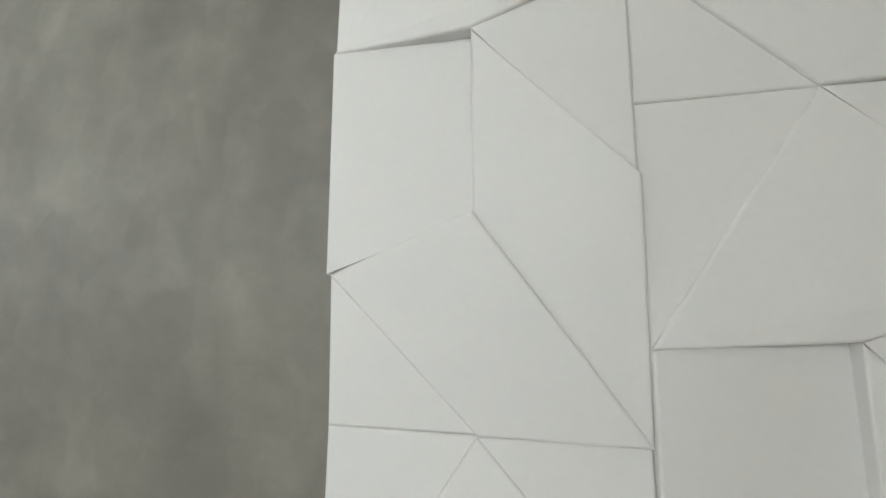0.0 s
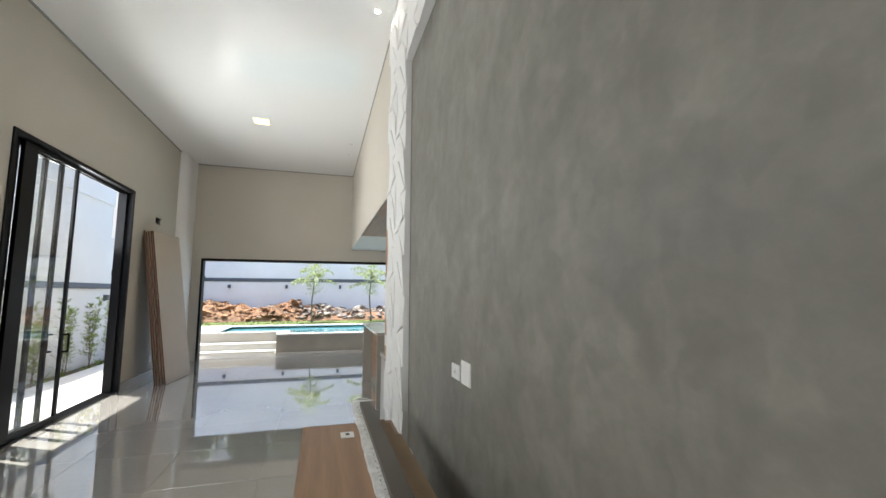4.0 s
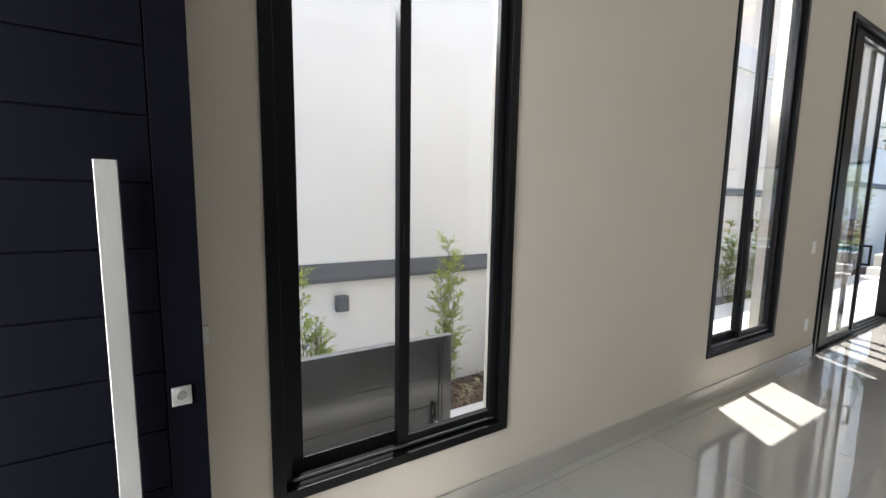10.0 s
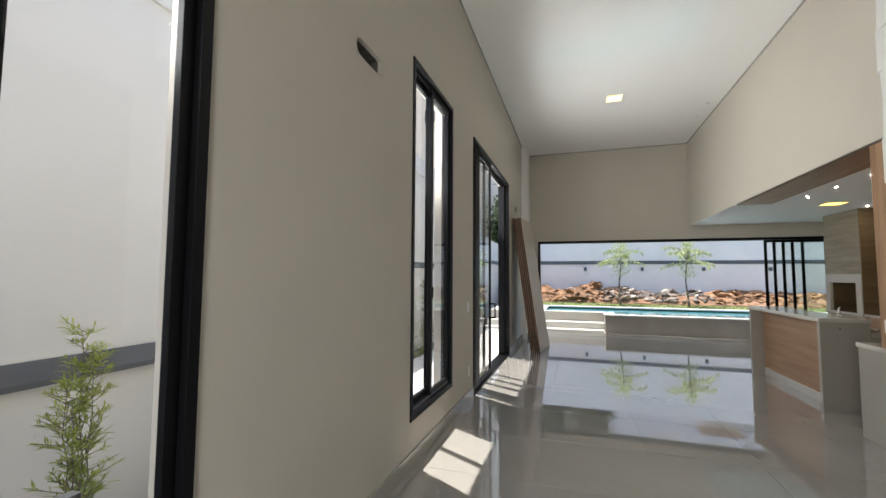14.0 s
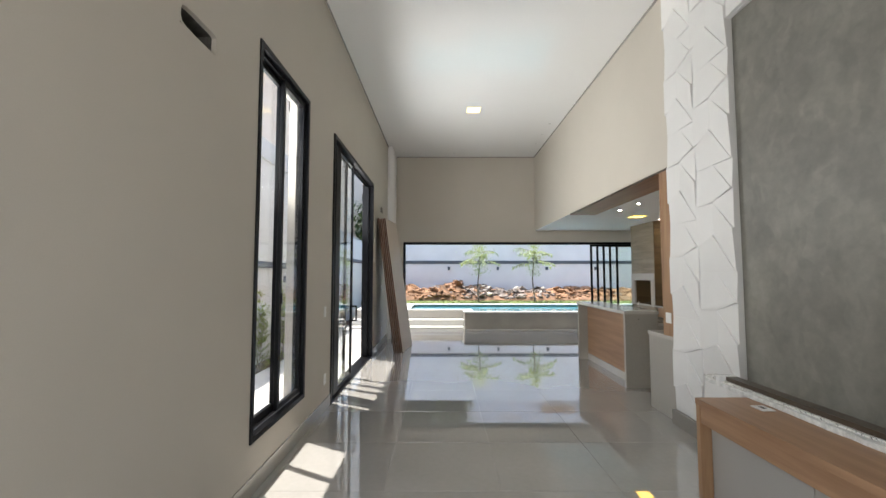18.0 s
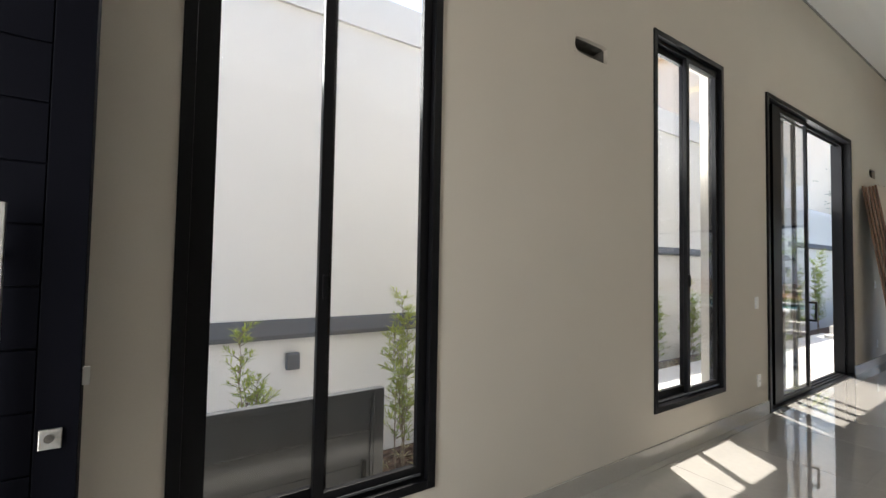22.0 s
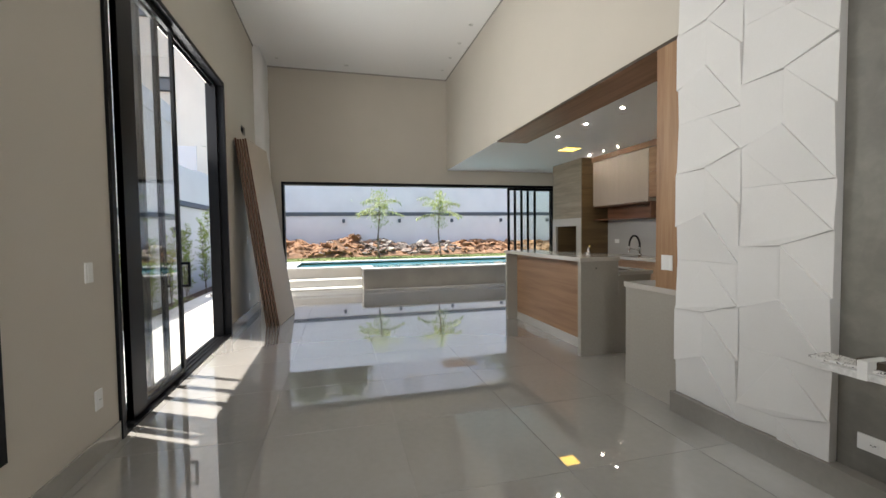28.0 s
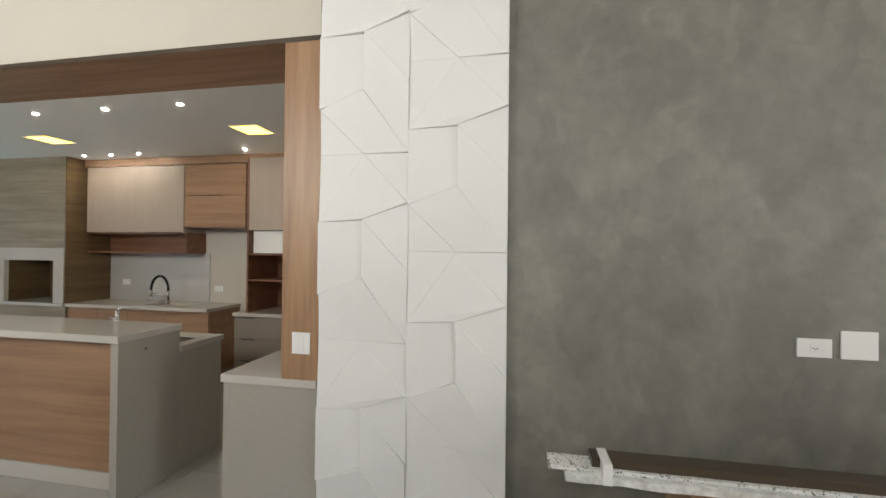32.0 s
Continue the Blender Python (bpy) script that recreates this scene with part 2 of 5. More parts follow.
M_RENDER_G = mat("offwhite_render", (0.66, 0.63, 0.62), 0.85, vary=0.06, scale=0.9, fine=80, bump=0.25)
M_BAND = mat("slate_grey_band", (0.075, 0.082, 0.095), 0.6, vary=0.06, bump=0.1)
M_PAVE = mat("pale_paving", (0.56, 0.55, 0.53), 0.7, vary=0.05, scale=3, fine=60, bump=0.1)
M_POOLWALL = mat("beige_stone_cladding", (0.33, 0.305, 0.27), 0.6, vary=0.1, scale=2.5, fine=50, bump=0.15)
M_COPING = mat("white_coping", (0.56, 0.55, 0.52), 0.6, vary=0.03, fine=70)
M_POOLSIDE = mat("pale_beige_render", (0.50, 0.47, 0.425), 0.7, vary=0.05, scale=2.5, fine=60, bump=0.1)
M_POOLTILE = mat("blue_pool_tile", (0.10, 0.33, 0.38), 0.25, vary=0.2, scale=4, fine=20, bump=0.0)
M_SOIL = mat("dark_soil", (0.075, 0.045, 0.03), 0.95, vary=0.4, scale=9, fine=70, bump=1.0)
M_SKYGLASS = mat("dark_reflective_glass", (0.13, 0.135, 0.14), 0.08, vary=0.05, bump=0.0, spec=0.4)
M_HOUSE = mat("cream_plaster", (0.68, 0.62, 0.52), 0.85, vary=0.05, scale=0.8, fine=60, bump=0.2)
M_EARTH = mat("red_earth", (0.26, 0.15, 0.088), 0.95, vary=0.5, scale=2.2, fine=40, bump=0.8)
M_ROCK = mat("ochre_rock", (0.26, 0.143, 0.075), 0.92, vary=0.5, scale=3, fine=40, bump=1.0, per_object=0.3)
M_ROCKG = mat("grey_brown_slate", (0.18, 0.145, 0.12), 0.85, vary=0.35, scale=6, fine=50, bump=0.9, per_object=0.4)
M_ROCKP = mat("pale_weathered_stone", (0.36, 0.32, 0.27), 0.9, vary=0.25, scale=6, fine=50, bump=0.8, per_object=0.2)
M_GRASS = mat("lawn_grass", (0.145, 0.18, 0.055), 0.9, vary=0.35, scale=3, fine=60, bump=0.6)
M_LEAF = mat("bright_leaf", (0.22, 0.30, 0.07), 0.55, vary=0.25, scale=6, fine=20, bump=0.0, per_object=0.1)
M_LEAFY = mat("yellow_green_leaf", (0.36, 0.42, 0.085), 0.55, vary=0.25, scale=6, fine=20, bump=0.0)
M_DARKLEAF = mat("dark_tree_leaf", (0.055, 0.085, 0.03), 0.55, vary=0.3, scale=2, fine=9, bump=0.0)
M_PALM = mat("palm_leaf", (0.40, 0.45, 0.27), 0.5, vary=0.25, scale=6, fine=20, bump=0.0)
M_BARK = mat("grey_bark", (0.17, 0.135, 0.10), 0.9, vary=0.25, scale=12, fine=60, bump=0.6)


def thin_leaf(m, share):
    """Lets part of the light through, as thin leaves do."""
    n, l = m.node_tree.nodes, m.node_tree.links
    p = n["Principled BSDF"]
    t, mix = n.new("ShaderNodeBsdfTranslucent"), n.new("ShaderNodeMixShader")
    l.new(p.inputs["Base Color"].links[0].from_socket, t.inputs["Color"])
    mix.inputs[0].default_value = share
    l.new(p.outputs[0], mix.inputs[1])
    l.new(t.outputs[0], mix.inputs[2])
    l.new(mix.outputs[0], n["Material Output"].inputs[0])


for m_leaf in (M_LEAF, M_LEAFY, M_PALM, M_DARKLEAF):
    thin_leaf(m_leaf, 0.4)


def cement():
    """Trowelled burnt-cement finish: cloudy sweeps at three scales."""
    m = bpy.data.materials.new("burnt_cement")
    m.use_nodes = True
    n, l = m.node_tree.nodes, m.node_tree.links
    p = n["Principled BSDF"]
    p.inputs["Roughness"].default_value = 0.5
    geo = n.new("ShaderNodeNewGeometry")
    total = None
    for scale, dist, lo, hi, stretch in ((0.9, 0.3, 0.94, 1.06, (1, 1, 1)), (5.0, 0.25, 0.92, 1.07, (1, 1, 0.95)), (14.0, 0.35, 0.93, 1.06, (0.85, 1, 1.1)), (36.0, 0.8, 0.97, 1.03, (0.8, 1, 1.1)), (150.0, 0.0, 0.985, 1.015, (1, 1, 1))):
        mp = n.new("ShaderNodeMapping")
        mp.inputs["Scale"].default_value = stretch
        mp.inputs["Rotation"].default_value = (0, 0.5, 0)
        l.new(geo.outputs["Position"], mp.inputs[0])
        t = n.new("ShaderNodeTexNoise")
        t.inputs["Scale"].default_value, t.inputs["Detail"].default_value, t.inputs["Distortion"].default_value = scale, 5, dist
        l.new(mp.outputs[0], t.inputs["Vector"])
        r = n.new("ShaderNodeMapRange")
        r.inputs["From Min"].default_value, r.inputs["From Max"].default_value = 0.3, 0.7
        r.inputs["To Min"].default_value, r.inputs["To Max"].default_value = lo, hi
        l.new(t.outputs[0], r.inputs[0])
        if total is None:
            total = r.outputs[0]
        else:
            k = n.new("ShaderNodeMath")
            k.operation = "MULTIPLY"
            l.new(total, k.inputs[0])
            l.new(r.outputs[0], k.inputs[1])
            total = k.outputs[0]
    # overlapping trowel sweeps: soft-edged patches, each a little lighter or darker
    warp = n.new("ShaderNodeTexNoise")
    warp.inputs["Scale"].default_value, warp.inputs["Detail"].default_value = 3.0, 3
    l.new(geo.outputs["Position"], warp.inputs["Vector"])
    for scale, turn, stretch, lo, hi in ((3.6, 0.9, (1, 1, 0.8), 0.90, 1.10), (7.5, 2.0, (1, 1, 0.65), 0.92, 1.09), (17.0, 0.4, (1, 1, 0.6), 0.93, 1.07)):
        off = n.new("ShaderNodeVectorMath")
        off.operation = "MULTIPLY_ADD"
        off.inputs[1].default_value = (0.22, 0.22, 0.22)
        l.new(warp.outputs["Color"], off.inputs[0])
        l.new(geo.outputs["Position"], off.inputs[2])
        mp = n.new("ShaderNodeMapping")
        mp.inputs["Rotation"].default_value = (0, turn, 0)
        mp.inputs["Scale"].default_value = stretch
        l.new(off.outputs[0], mp.inputs[0])
        vo = n.new("ShaderNodeTexVoronoi")
        vo.feature = "SMOOTH_F1"
        vo.inputs["Scale"].default_value = scale
        vo.inputs["Smoothness"].default_value = 0.35
        l.new(mp.outputs[0], vo.inputs["Vector"])
        sep = n.new("ShaderNodeSeparateColor")
        l.new(vo.outputs["Color"], sep.inputs[0])
        r = n.new("ShaderNodeMapRange")
        r.inputs["To Min"].default_value, r.inputs["To Max"].default_value = lo, hi
        l.new(sep.outputs[0], r.inputs[0])
        k = n.new("ShaderNodeMath")
        k.operation = "MULTIPLY"
        l.new(total, k.inputs[0])
        l.new(r.outputs[0], k.inputs[1])
        total = k.outputs[0]
    v = n.new("ShaderNodeVectorMath")
    v.operation = "SCALE"
    v.inputs[0].default_value = (0.187, 0.179, 0.155)
    l.new(total, v.inputs["Scale"])
    l.new(v.outputs[0], p.inputs["Base Color"])
    bp = n.new("ShaderNodeBump")
    bp.inputs["Strength"].default_value, bp.inputs["Distance"].default_value = 0.15, 0.003
    l.new(total, bp.inputs["Height"])
    l.new(bp.outputs[0], p.inputs["Normal"])
    return m


M_CEMENT = cement()


def water():
    m = bpy.data.materials.new("pool_water")
    m.use_nodes = True
    n, l = m.node_tree.nodes, m.node_tree.links
    p = n["Principled BSDF"]
    p.inputs["Base Color"].default_value = (0.06, 0.22, 0.255, 1)
    p.inputs["Roughness"].default_value = 0.04
    t = n.new("ShaderNodeTexNoise")
    t.inputs["Scale"].default_value = 5
    b = n.new("ShaderNodeBump")
    b.inputs["Strength"].default_value, b.inputs["Distance"].default_value = 0.25, 0.02
    l.new(t.outputs[0], b.inputs["Height"])
    l.new(b.outputs[0], p.inputs["Normal"])
    return m


M_WATER = water()

# ---- building helpers ----
ORIGIN = {}


def add_box(bm, x0, x1, y0, y1, z0, z1, bevel=0.0, taper=0.0):
    """One box, optionally with bevelled edges, added to a bmesh."""
    vs = [bm.verts.new(c) for c in ((x0, y0, z0), (x1, y0, z0), (x1, y1, z0), (x0, y1, z0), (x0, y0, z1), (x1, y0, z1), (x1, y1, z1), (x0, y1, z1))]
    fs = [bm.faces.new([vs[i] for i in f]) for f in ((0, 3, 2, 1), (4, 5, 6, 7), (0, 1, 5, 4), (1, 2, 6, 5), (2, 3, 7, 6), (3, 0, 4, 7))]
    if bevel:
        edges = list({e for f in fs for e in f.edges})
        bmesh.ops.bevel(bm, geom=edges, offset=bevel, segments=2, profile=0.6, affect="EDGES")
    return vs


def boxes(*rows, bevel=0.0):
    bm = bmesh.new()
    for r in rows:
        add_box(bm, *r, bevel=bevel)
    return bm


def add_tube(bm, a, b, r0, r1=None, sides=12):
    """A tapered closed tube from a to b."""
    a, b = Vector(a), Vector(b)
    r1 = r0 if r1 is None else r1
    q = (b - a).to_track_quat("Z", "Y").to_matrix()
    rings = []
    for c, r in ((a, r0), (b, r1)):
        rings.append([bm.verts.new(c + q @ Vector((r * math.cos(k * math.tau / sides), r * math.sin(k * math.tau / sides), 0))) for k in range(sides)])
    for k in range(sides):
        f = bm.faces.new((rings[0][k], rings[0][(k + 1) % sides], rings[1][(k + 1) % sides], rings[1][k]))
        f.smooth = True
    bm.faces.new(rings[0][::-1])
    bm.faces.new(rings[1])


def tubes(*rows, sides=12):
    bm = bmesh.new()
    for r in rows:
        add_tube(bm, *r, sides=sides)
    return bm


def thing(name, at, label="", category="", group="", kind=""):
    """An empty at a thing's base, under which its parts hang."""
    ob = new(name)
    ob.location = at
    ob.empty_display_size = 0.1
    ORIGIN[ob] = Vector(at)
    return tagged(ob, label, category, group, kind)


def part(name, bm, material, parent=None, label=""):
    """Links a bmesh, given in world metres, as one mesh object under a thing or a part."""
    data = bpy.data.meshes.new(name)
    if parent is not None:
        bmesh.ops.translate(bm, verts=bm.verts, vec=-ORIGIN[parent])
    bmesh.ops.recalc_face_normals(bm, faces=bm.faces)
    bm.to_mesh(data)
    bm.free()
    data.materials.append(material)
    ob = new(name, data)
    if parent is not None:
        ob.parent = parent
        ORIGIN[ob] = ORIGIN[parent]
    if label:
        ob["label"] = label
    return ob


def structure(name, bm, material, label, category):
    return tagged(part(name, bm, material), label, category, kind="structure")


# ---- plan ----
YL, YR = -2.95, 0.93          # inner faces of the window wall and of the kitchen beam
XB, XE = -11.33, 1.08         # inner faces of the pool wall and of the entrance wall
YK = 3.70                     # kitchen back wall
ZC, ZK = 4.80, 2.77           # ceilings of the hall and of the kitchen
YG = 0.955                    # cement wall face
T = 0.20
W1 = (-1.28, -0.15, 0.365, 3.36)
W2 = (-4.38, -3.235, 0.365, 3.36)
SD = (-8.25, -5.33, 0.0, 3.36)
OPEN_L, OPEN_R, OPEN_T = -2.64, 3.70, 2.45

# ---- large structure ----
structure("floor", boxes((XB - T, XE + T, YL - T, YK + T, -0.12, -0.006), (-12.24, XB - T, YL - T, YK + T, -0.12, -0.006)), M_GROUT, "grey grout bed under polished porcelain floor tiles", "floor")


def wall_with_holes(x0, x1, z0, z1, y0, y1, holes):
    """A wall along x with rectangular holes (x0, x1, z0, z1) cut through."""
    bm = bmesh.new()
    cuts = sorted({x0, x1, *(h[0] for h in holes), *(h[1] for h in holes)})
    for a, b in zip(cuts, cuts[1:]):
        z = z0
        for h in sorted((h for h in holes if h[0] <= a + 1e-6 and h[1] >= b - 1e-6), key=lambda h: h[2]):
            if h[2] > z:
                add_box(bm, a, b, y0, y1, z, h[2])
            z = h[3]
        if z < z1:
            add_box(bm, a, b, y0, y1, z, z1)
    bmesh.ops.remove_doubles(bm, verts=bm.verts, dist=1e-5)
    return bm


HOLE_A = (-2.66, -2.313, 2.897, 3.02)
HOLE_B = (-9.56, -9.24, 2.955, 3.095)
structure("wall_south", wall_with_holes(XB - T, XE + T, -0.62, 5.2, YL - T, YL, [W1, W2, SD, HOLE_A, HOLE_B]), M_WALL, "greige painted wall with tall black windows and sliding door", "wall")
bm = bmesh.new()
add_box(bm, XB - T, XB, YL, OPEN_L, -0.1, 5.2)
add_box(bm, XB - T, XB, OPEN_L, OPEN_R, OPEN_T, 5.2)
add_box(bm, XB - T, XB, OPEN_R, YK + T, -0.1, 5.2)
structure("wall_west", bm, M_WALL, "greige painted wall above the wide pool opening", "wall")
bm = bmesh.new()
add_box(bm, XE, XE + T, YL, -2.62, -0.1, 5.2)
add_box(bm, XE, XE + T, -2.62, -1.52, 3.0, 5.2)
add_box(bm, XE, XE + T, -1.52, YG + 0.3, -0.1, 5.2)
structure("wall_east", bm, M_WALL, "greige painted entrance wall with door opening", "wall")
structure("wall_beam", boxes((XB, -4.715, YR, YR + 0.25, ZK + 0.0, ZC)), M_WALL, "greige painted drop wall above the kitchen", "wall")
structure("wall_kitchen", boxes((XB - T, -4.715, YK, YK + T, -0.1, 5.2), (-4.715, -4.533, YG + 0.2, YK + T, -0.1, 5.2)), M_WALL, "greige painted kitchen wall", "wall")
structure("wall_north", boxes((-4.715, XE, YG, YG + 0.2, -0.1, ZC)), M_CEMENT, "trowelled grey burnt-cement feature wall", "wall")
structure("ceiling", boxes((XB - T, XE + T, YL - T, YR + 0.3, ZC, ZC + 0.15)), M_CEIL, "glossy white plaster ceiling of the tall hall", "ceiling")
structure("ceiling_kitchen", boxes((XB, -4.533, YR + 0.004, YK, ZK - 0.004, ZK + 0.12)), M_CEILK, "white plaster ceiling of the kitchen", "ceiling")
# unseen slab, added to shade the porch up to a thin sunlit strip
structure("canopy", boxes((-12.47, XB - T - 0.002, YL - T, YK + 3.0, 3.2, 3.4)), M_RENDER, "unseen flat canopy added to shade the porch at the pool opening", "canopy")
structure("roof", boxes((XB - T, XE + T, YL - T, YK + T, 5.2, 5.3)), M_RENDER, "flat roof slab", "roof")


def rough_pilaster(x0, x1, y0, y1, z1):
    """A hand-plastered corner: its edges wander by a centimetre on the way up."""
    bm = bmesh.new()
    n, prev = 60, None
    for k in range(n + 1):
        z = z1 * k / n
        dx = 0.028 * noise.noise(Vector((3.1, 0.4, z * 1.3))) + 0.010 * noise.noise(Vector((1.0, 7.0, z * 6.0)))
        dy = 0.014 * noise.noise(Vector((8.2, 2.4, z * 1.7))) + 0.006 * noise.noise(Vector((5.0, 1.0, z * 7.0)))
        row = [bm.verts.new(c) for c in ((x1 + dx, y0, z), (x1 + dx - 0.015, y1 + dy, z), ((x0 + x1) / 2, y1 + dy * 0.6 + 0.004, z), (x0, y1 + dy, z))]
        if prev:
            for i in range(3):
                bm.faces.new((prev[i], prev[i + 1], row[i + 1], row[i])).smooth = True
        prev = row
    return bm


structure("pilaster", rough_pilaster(XB, -10.40, YL, YL + 0.11, ZC), M_WHITE, "pale hand-plastered corner pilaster with wavy edges", "pilaster")
# shadow gap round the ceiling, its shade drawn as a solid grey strip
structure("trim", boxes((XB, XE, YL, YL + 0.012, ZC - 0.03, ZC - 0.002), (XB, XB + 0.012, YL + 0.012, YR, ZC - 0.03, ZC - 0.002), (XB + 0.012, -4.715, YR - 0.012, YR, ZC - 0.03, ZC - 0.002)), M_SKIRT, "thin grey strip drawn for the shadow line under the ceiling", "trim")
structure("baseboard", boxes((SD[1] + 0.0, XE, YL, YL + 0.012, 0, 0.13), (-10.40, SD[0], YL, YL + 0.012, 0, 0.13), (XB, -10.40, YL + 0.11, YL + 0.122, 0, 0.13), bevel=0.002), M_SKIRT, "polished grey porcelain skirting", "baseboard")
structure("baseboard_north", boxes((-4.715, XE, YG - 0.085, YG, 0, 0.148), bevel=0.002), M_SKIRTD, "porcelain skirting under the feature wall, darkened in colour for the dim floor it reflects", "baseboard")


# ---- relief panels round the cement wall ----
PW, PH = 0.5, 0.98
P = {"bl": (0, 0.0), "bm": (0.25, 0.0), "br": (PW, 0.0), "l1": (0, 0.24), "p3": (0.25, 0.332), "p7": (PW, 0.374), "p4": (0, 0.62), "p2": (0.25, 0.635), "p5": (PW, 0.72), "tl": (0, PH), "tm": (0.25, PH), "tr": (PW, PH)}
FACETS = [
    [("bl", 26), ("bm", 26), ("l1", 34)],
    [("l1", 40), ("bm", 34), ("br", 42), ("p3", 62)],
    [("l1", 50), ("p3", 25), ("p2", 23), ("p4", 50)],
    [("p3", 46), ("br", 36), ("p7", 58), ("p2", 48)],
    [("p2", 48), ("p7", 38), ("p5", 34)],
    [("p4", 50), ("p2", 50), ("p5", 56), ("tm", 30)],
    [("p4", 40), ("tm", 28), ("tl", 26)],
    [("tm", 30), ("p5", 42), ("tr", 26)],
]
panel_cache = {}


def facet_height(pair, own):
    """Mean height of the neighbouring facet along an edge, or None at the rim of the panel."""
    for i, facet in enumerate(FACETS):
        d = dict(facet)
        if i != own and pair[0] in d and pair[1] in d:
            return (d[pair[0]] + d[pair[1]]) / 2
    return None


def relief(width, v0, v1, edge):
    """One facetted gypsum panel, cut to the heights v0..v1 of the pattern."""
    key = (round(width, 3), round(v0, 3), round(v1, 3), edge)
    if key in panel_cache:
        return panel_cache[key]
    bm = bmesh.new()
    for own, facet in enumerate(FACETS):
        top = [bm.verts.new((P[k][0] * width / PW, -h * 0.001, P[k][1])) for k, h in facet]
        low = [bm.verts.new((P[k][0] * width / PW, 0.012, P[k][1])) for k, h in facet]
        bm.faces.new(top)
        bm.faces.new(low[::-1])
        for i in range(len(top)):
            j = (i + 1) % len(top)
            bm.faces.new((top[i], low[i], low[j], top[j]))
        rim = []
        for i in range(len(top)):
            j = (i + 1) % len(top)
            other = facet_height((facet[i][0], facet[j][0]), own)
            if other is None or (facet[i][1] + facet[j][1]) / 2 > other + 3:
                rim.append(bm.edges.get((top[i], top[j])))
        if rim:
            bmesh.ops.bevel(bm, geom=rim, offset=edge, segments=3, profile=0.5, affect="EDGES", clamp_overlap=True)
    for z, keep, needed in ((v0, 1, v0 > 0.001), (v1, -1, v1 < PH - 0.001)):
        if not needed:
            continue
        cut = bmesh.ops.bisect_plane(bm, geom=bm.verts[:] + bm.edges[:] + bm.faces[:], plane_co=(0, 0, z), plane_no=(0, 0, -keep), clear_outer=True)
        bmesh.ops.edgeloop_fill(bm, edges=[e for e in cut["geom_cut"] if isinstance(e, bmesh.types.BMEdge)])
    bmesh.ops.translate(bm, verts=bm.verts, vec=(0, 0, -v0))
    bmesh.ops.recalc_face_normals(bm, faces=bm.faces)
    data = bpy.data.meshes.new("relief_panel")
    bm.to_mesh(data)
    bm.free()
    data.materials.append(M_GYPSUM)
    panel_cache[key] = data
    return data


M_GYPSUM = mat("white_gypsum", (0.72, 0.715, 0.70), 0.6, vary=0.02, scale=2.5, fine=90, bump=0.05)
cladding = structure("wall_cladding", boxes((-4.697, -3.705, YG - 0.02, YG - 0.002, 0.15, ZC - 0.004), (-3.705, -0.056, YG - 0.035, YG - 0.002, 3.815, ZC - 0.004), (-0.056, XE - 0.004, YG - 0.02, YG - 0.002, 0.15, ZC - 0.004)), M_GYPSUM, "white gypsum cladding of facetted relief panels framing the cement wall", "wall cladding")


def relief_column(x0, width, zmin, zmax, phase, edge=0.003):
    z = phase
    while z + PH <= zmin:
        z += PH
    while z < zmax - 0.01:
        v0, v1 = max(0.0, zmin - z), min(PH, zmax - z)
        if v1 - v0 > 0.02:
            ob = new("relief_panel", relief(width, v0, v1, edge))
            ob.parent = cladding
            ob.location = (x0, YG - 0.02, z + v0)
        z += PH


relief_column(-4.697, 0.490, 0.15, ZC - 0.01, 0.15)
relief_column(-4.207, 0.503, 0.15, ZC - 0.01, -0.36)
for k in range(7):
    relief_column(-3.705 + k * 0.52, 0.52, 3.82, ZC - 0.01, 0.15 if k % 2 == 0 else -0.36)
relief_column(-0.056, 0.48, 0.15, ZC - 0.01, -0.345, 0.005)
relief_column(0.424, 0.48, 0.15, ZC - 0.01, 0.145, 0.005)


# ---- tall windows and the sliding door ----
def leaf(win, x0, x1, z0, z1, y, stile=0.06, name="sash"):
    """A sliding sash in a frame: four rails and a pane."""
    d = 0.016
    s = part(name, boxes((x0, x0 + stile, y - d, y + d, z0, z1), (x1 - stile, x1, y - d, y + d, z0, z1), (x0 + stile, x1 - stile, y - d, y + d, z0, z0 + stile), (x0 + stile, x1 - stile, y - d, y + d, z1 - stile, z1), bevel=0.003), M_BLACK, win)
    pane = part("pane", boxes((x0 + stile - 0.008, x1 - stile + 0.008, y - 0.003, y + 0.003, z0 + stile - 0.008, z1 - stile + 0.008)), M_GLASS, s, "clear glass pane")
    pane.visible_shadow = False
    return s


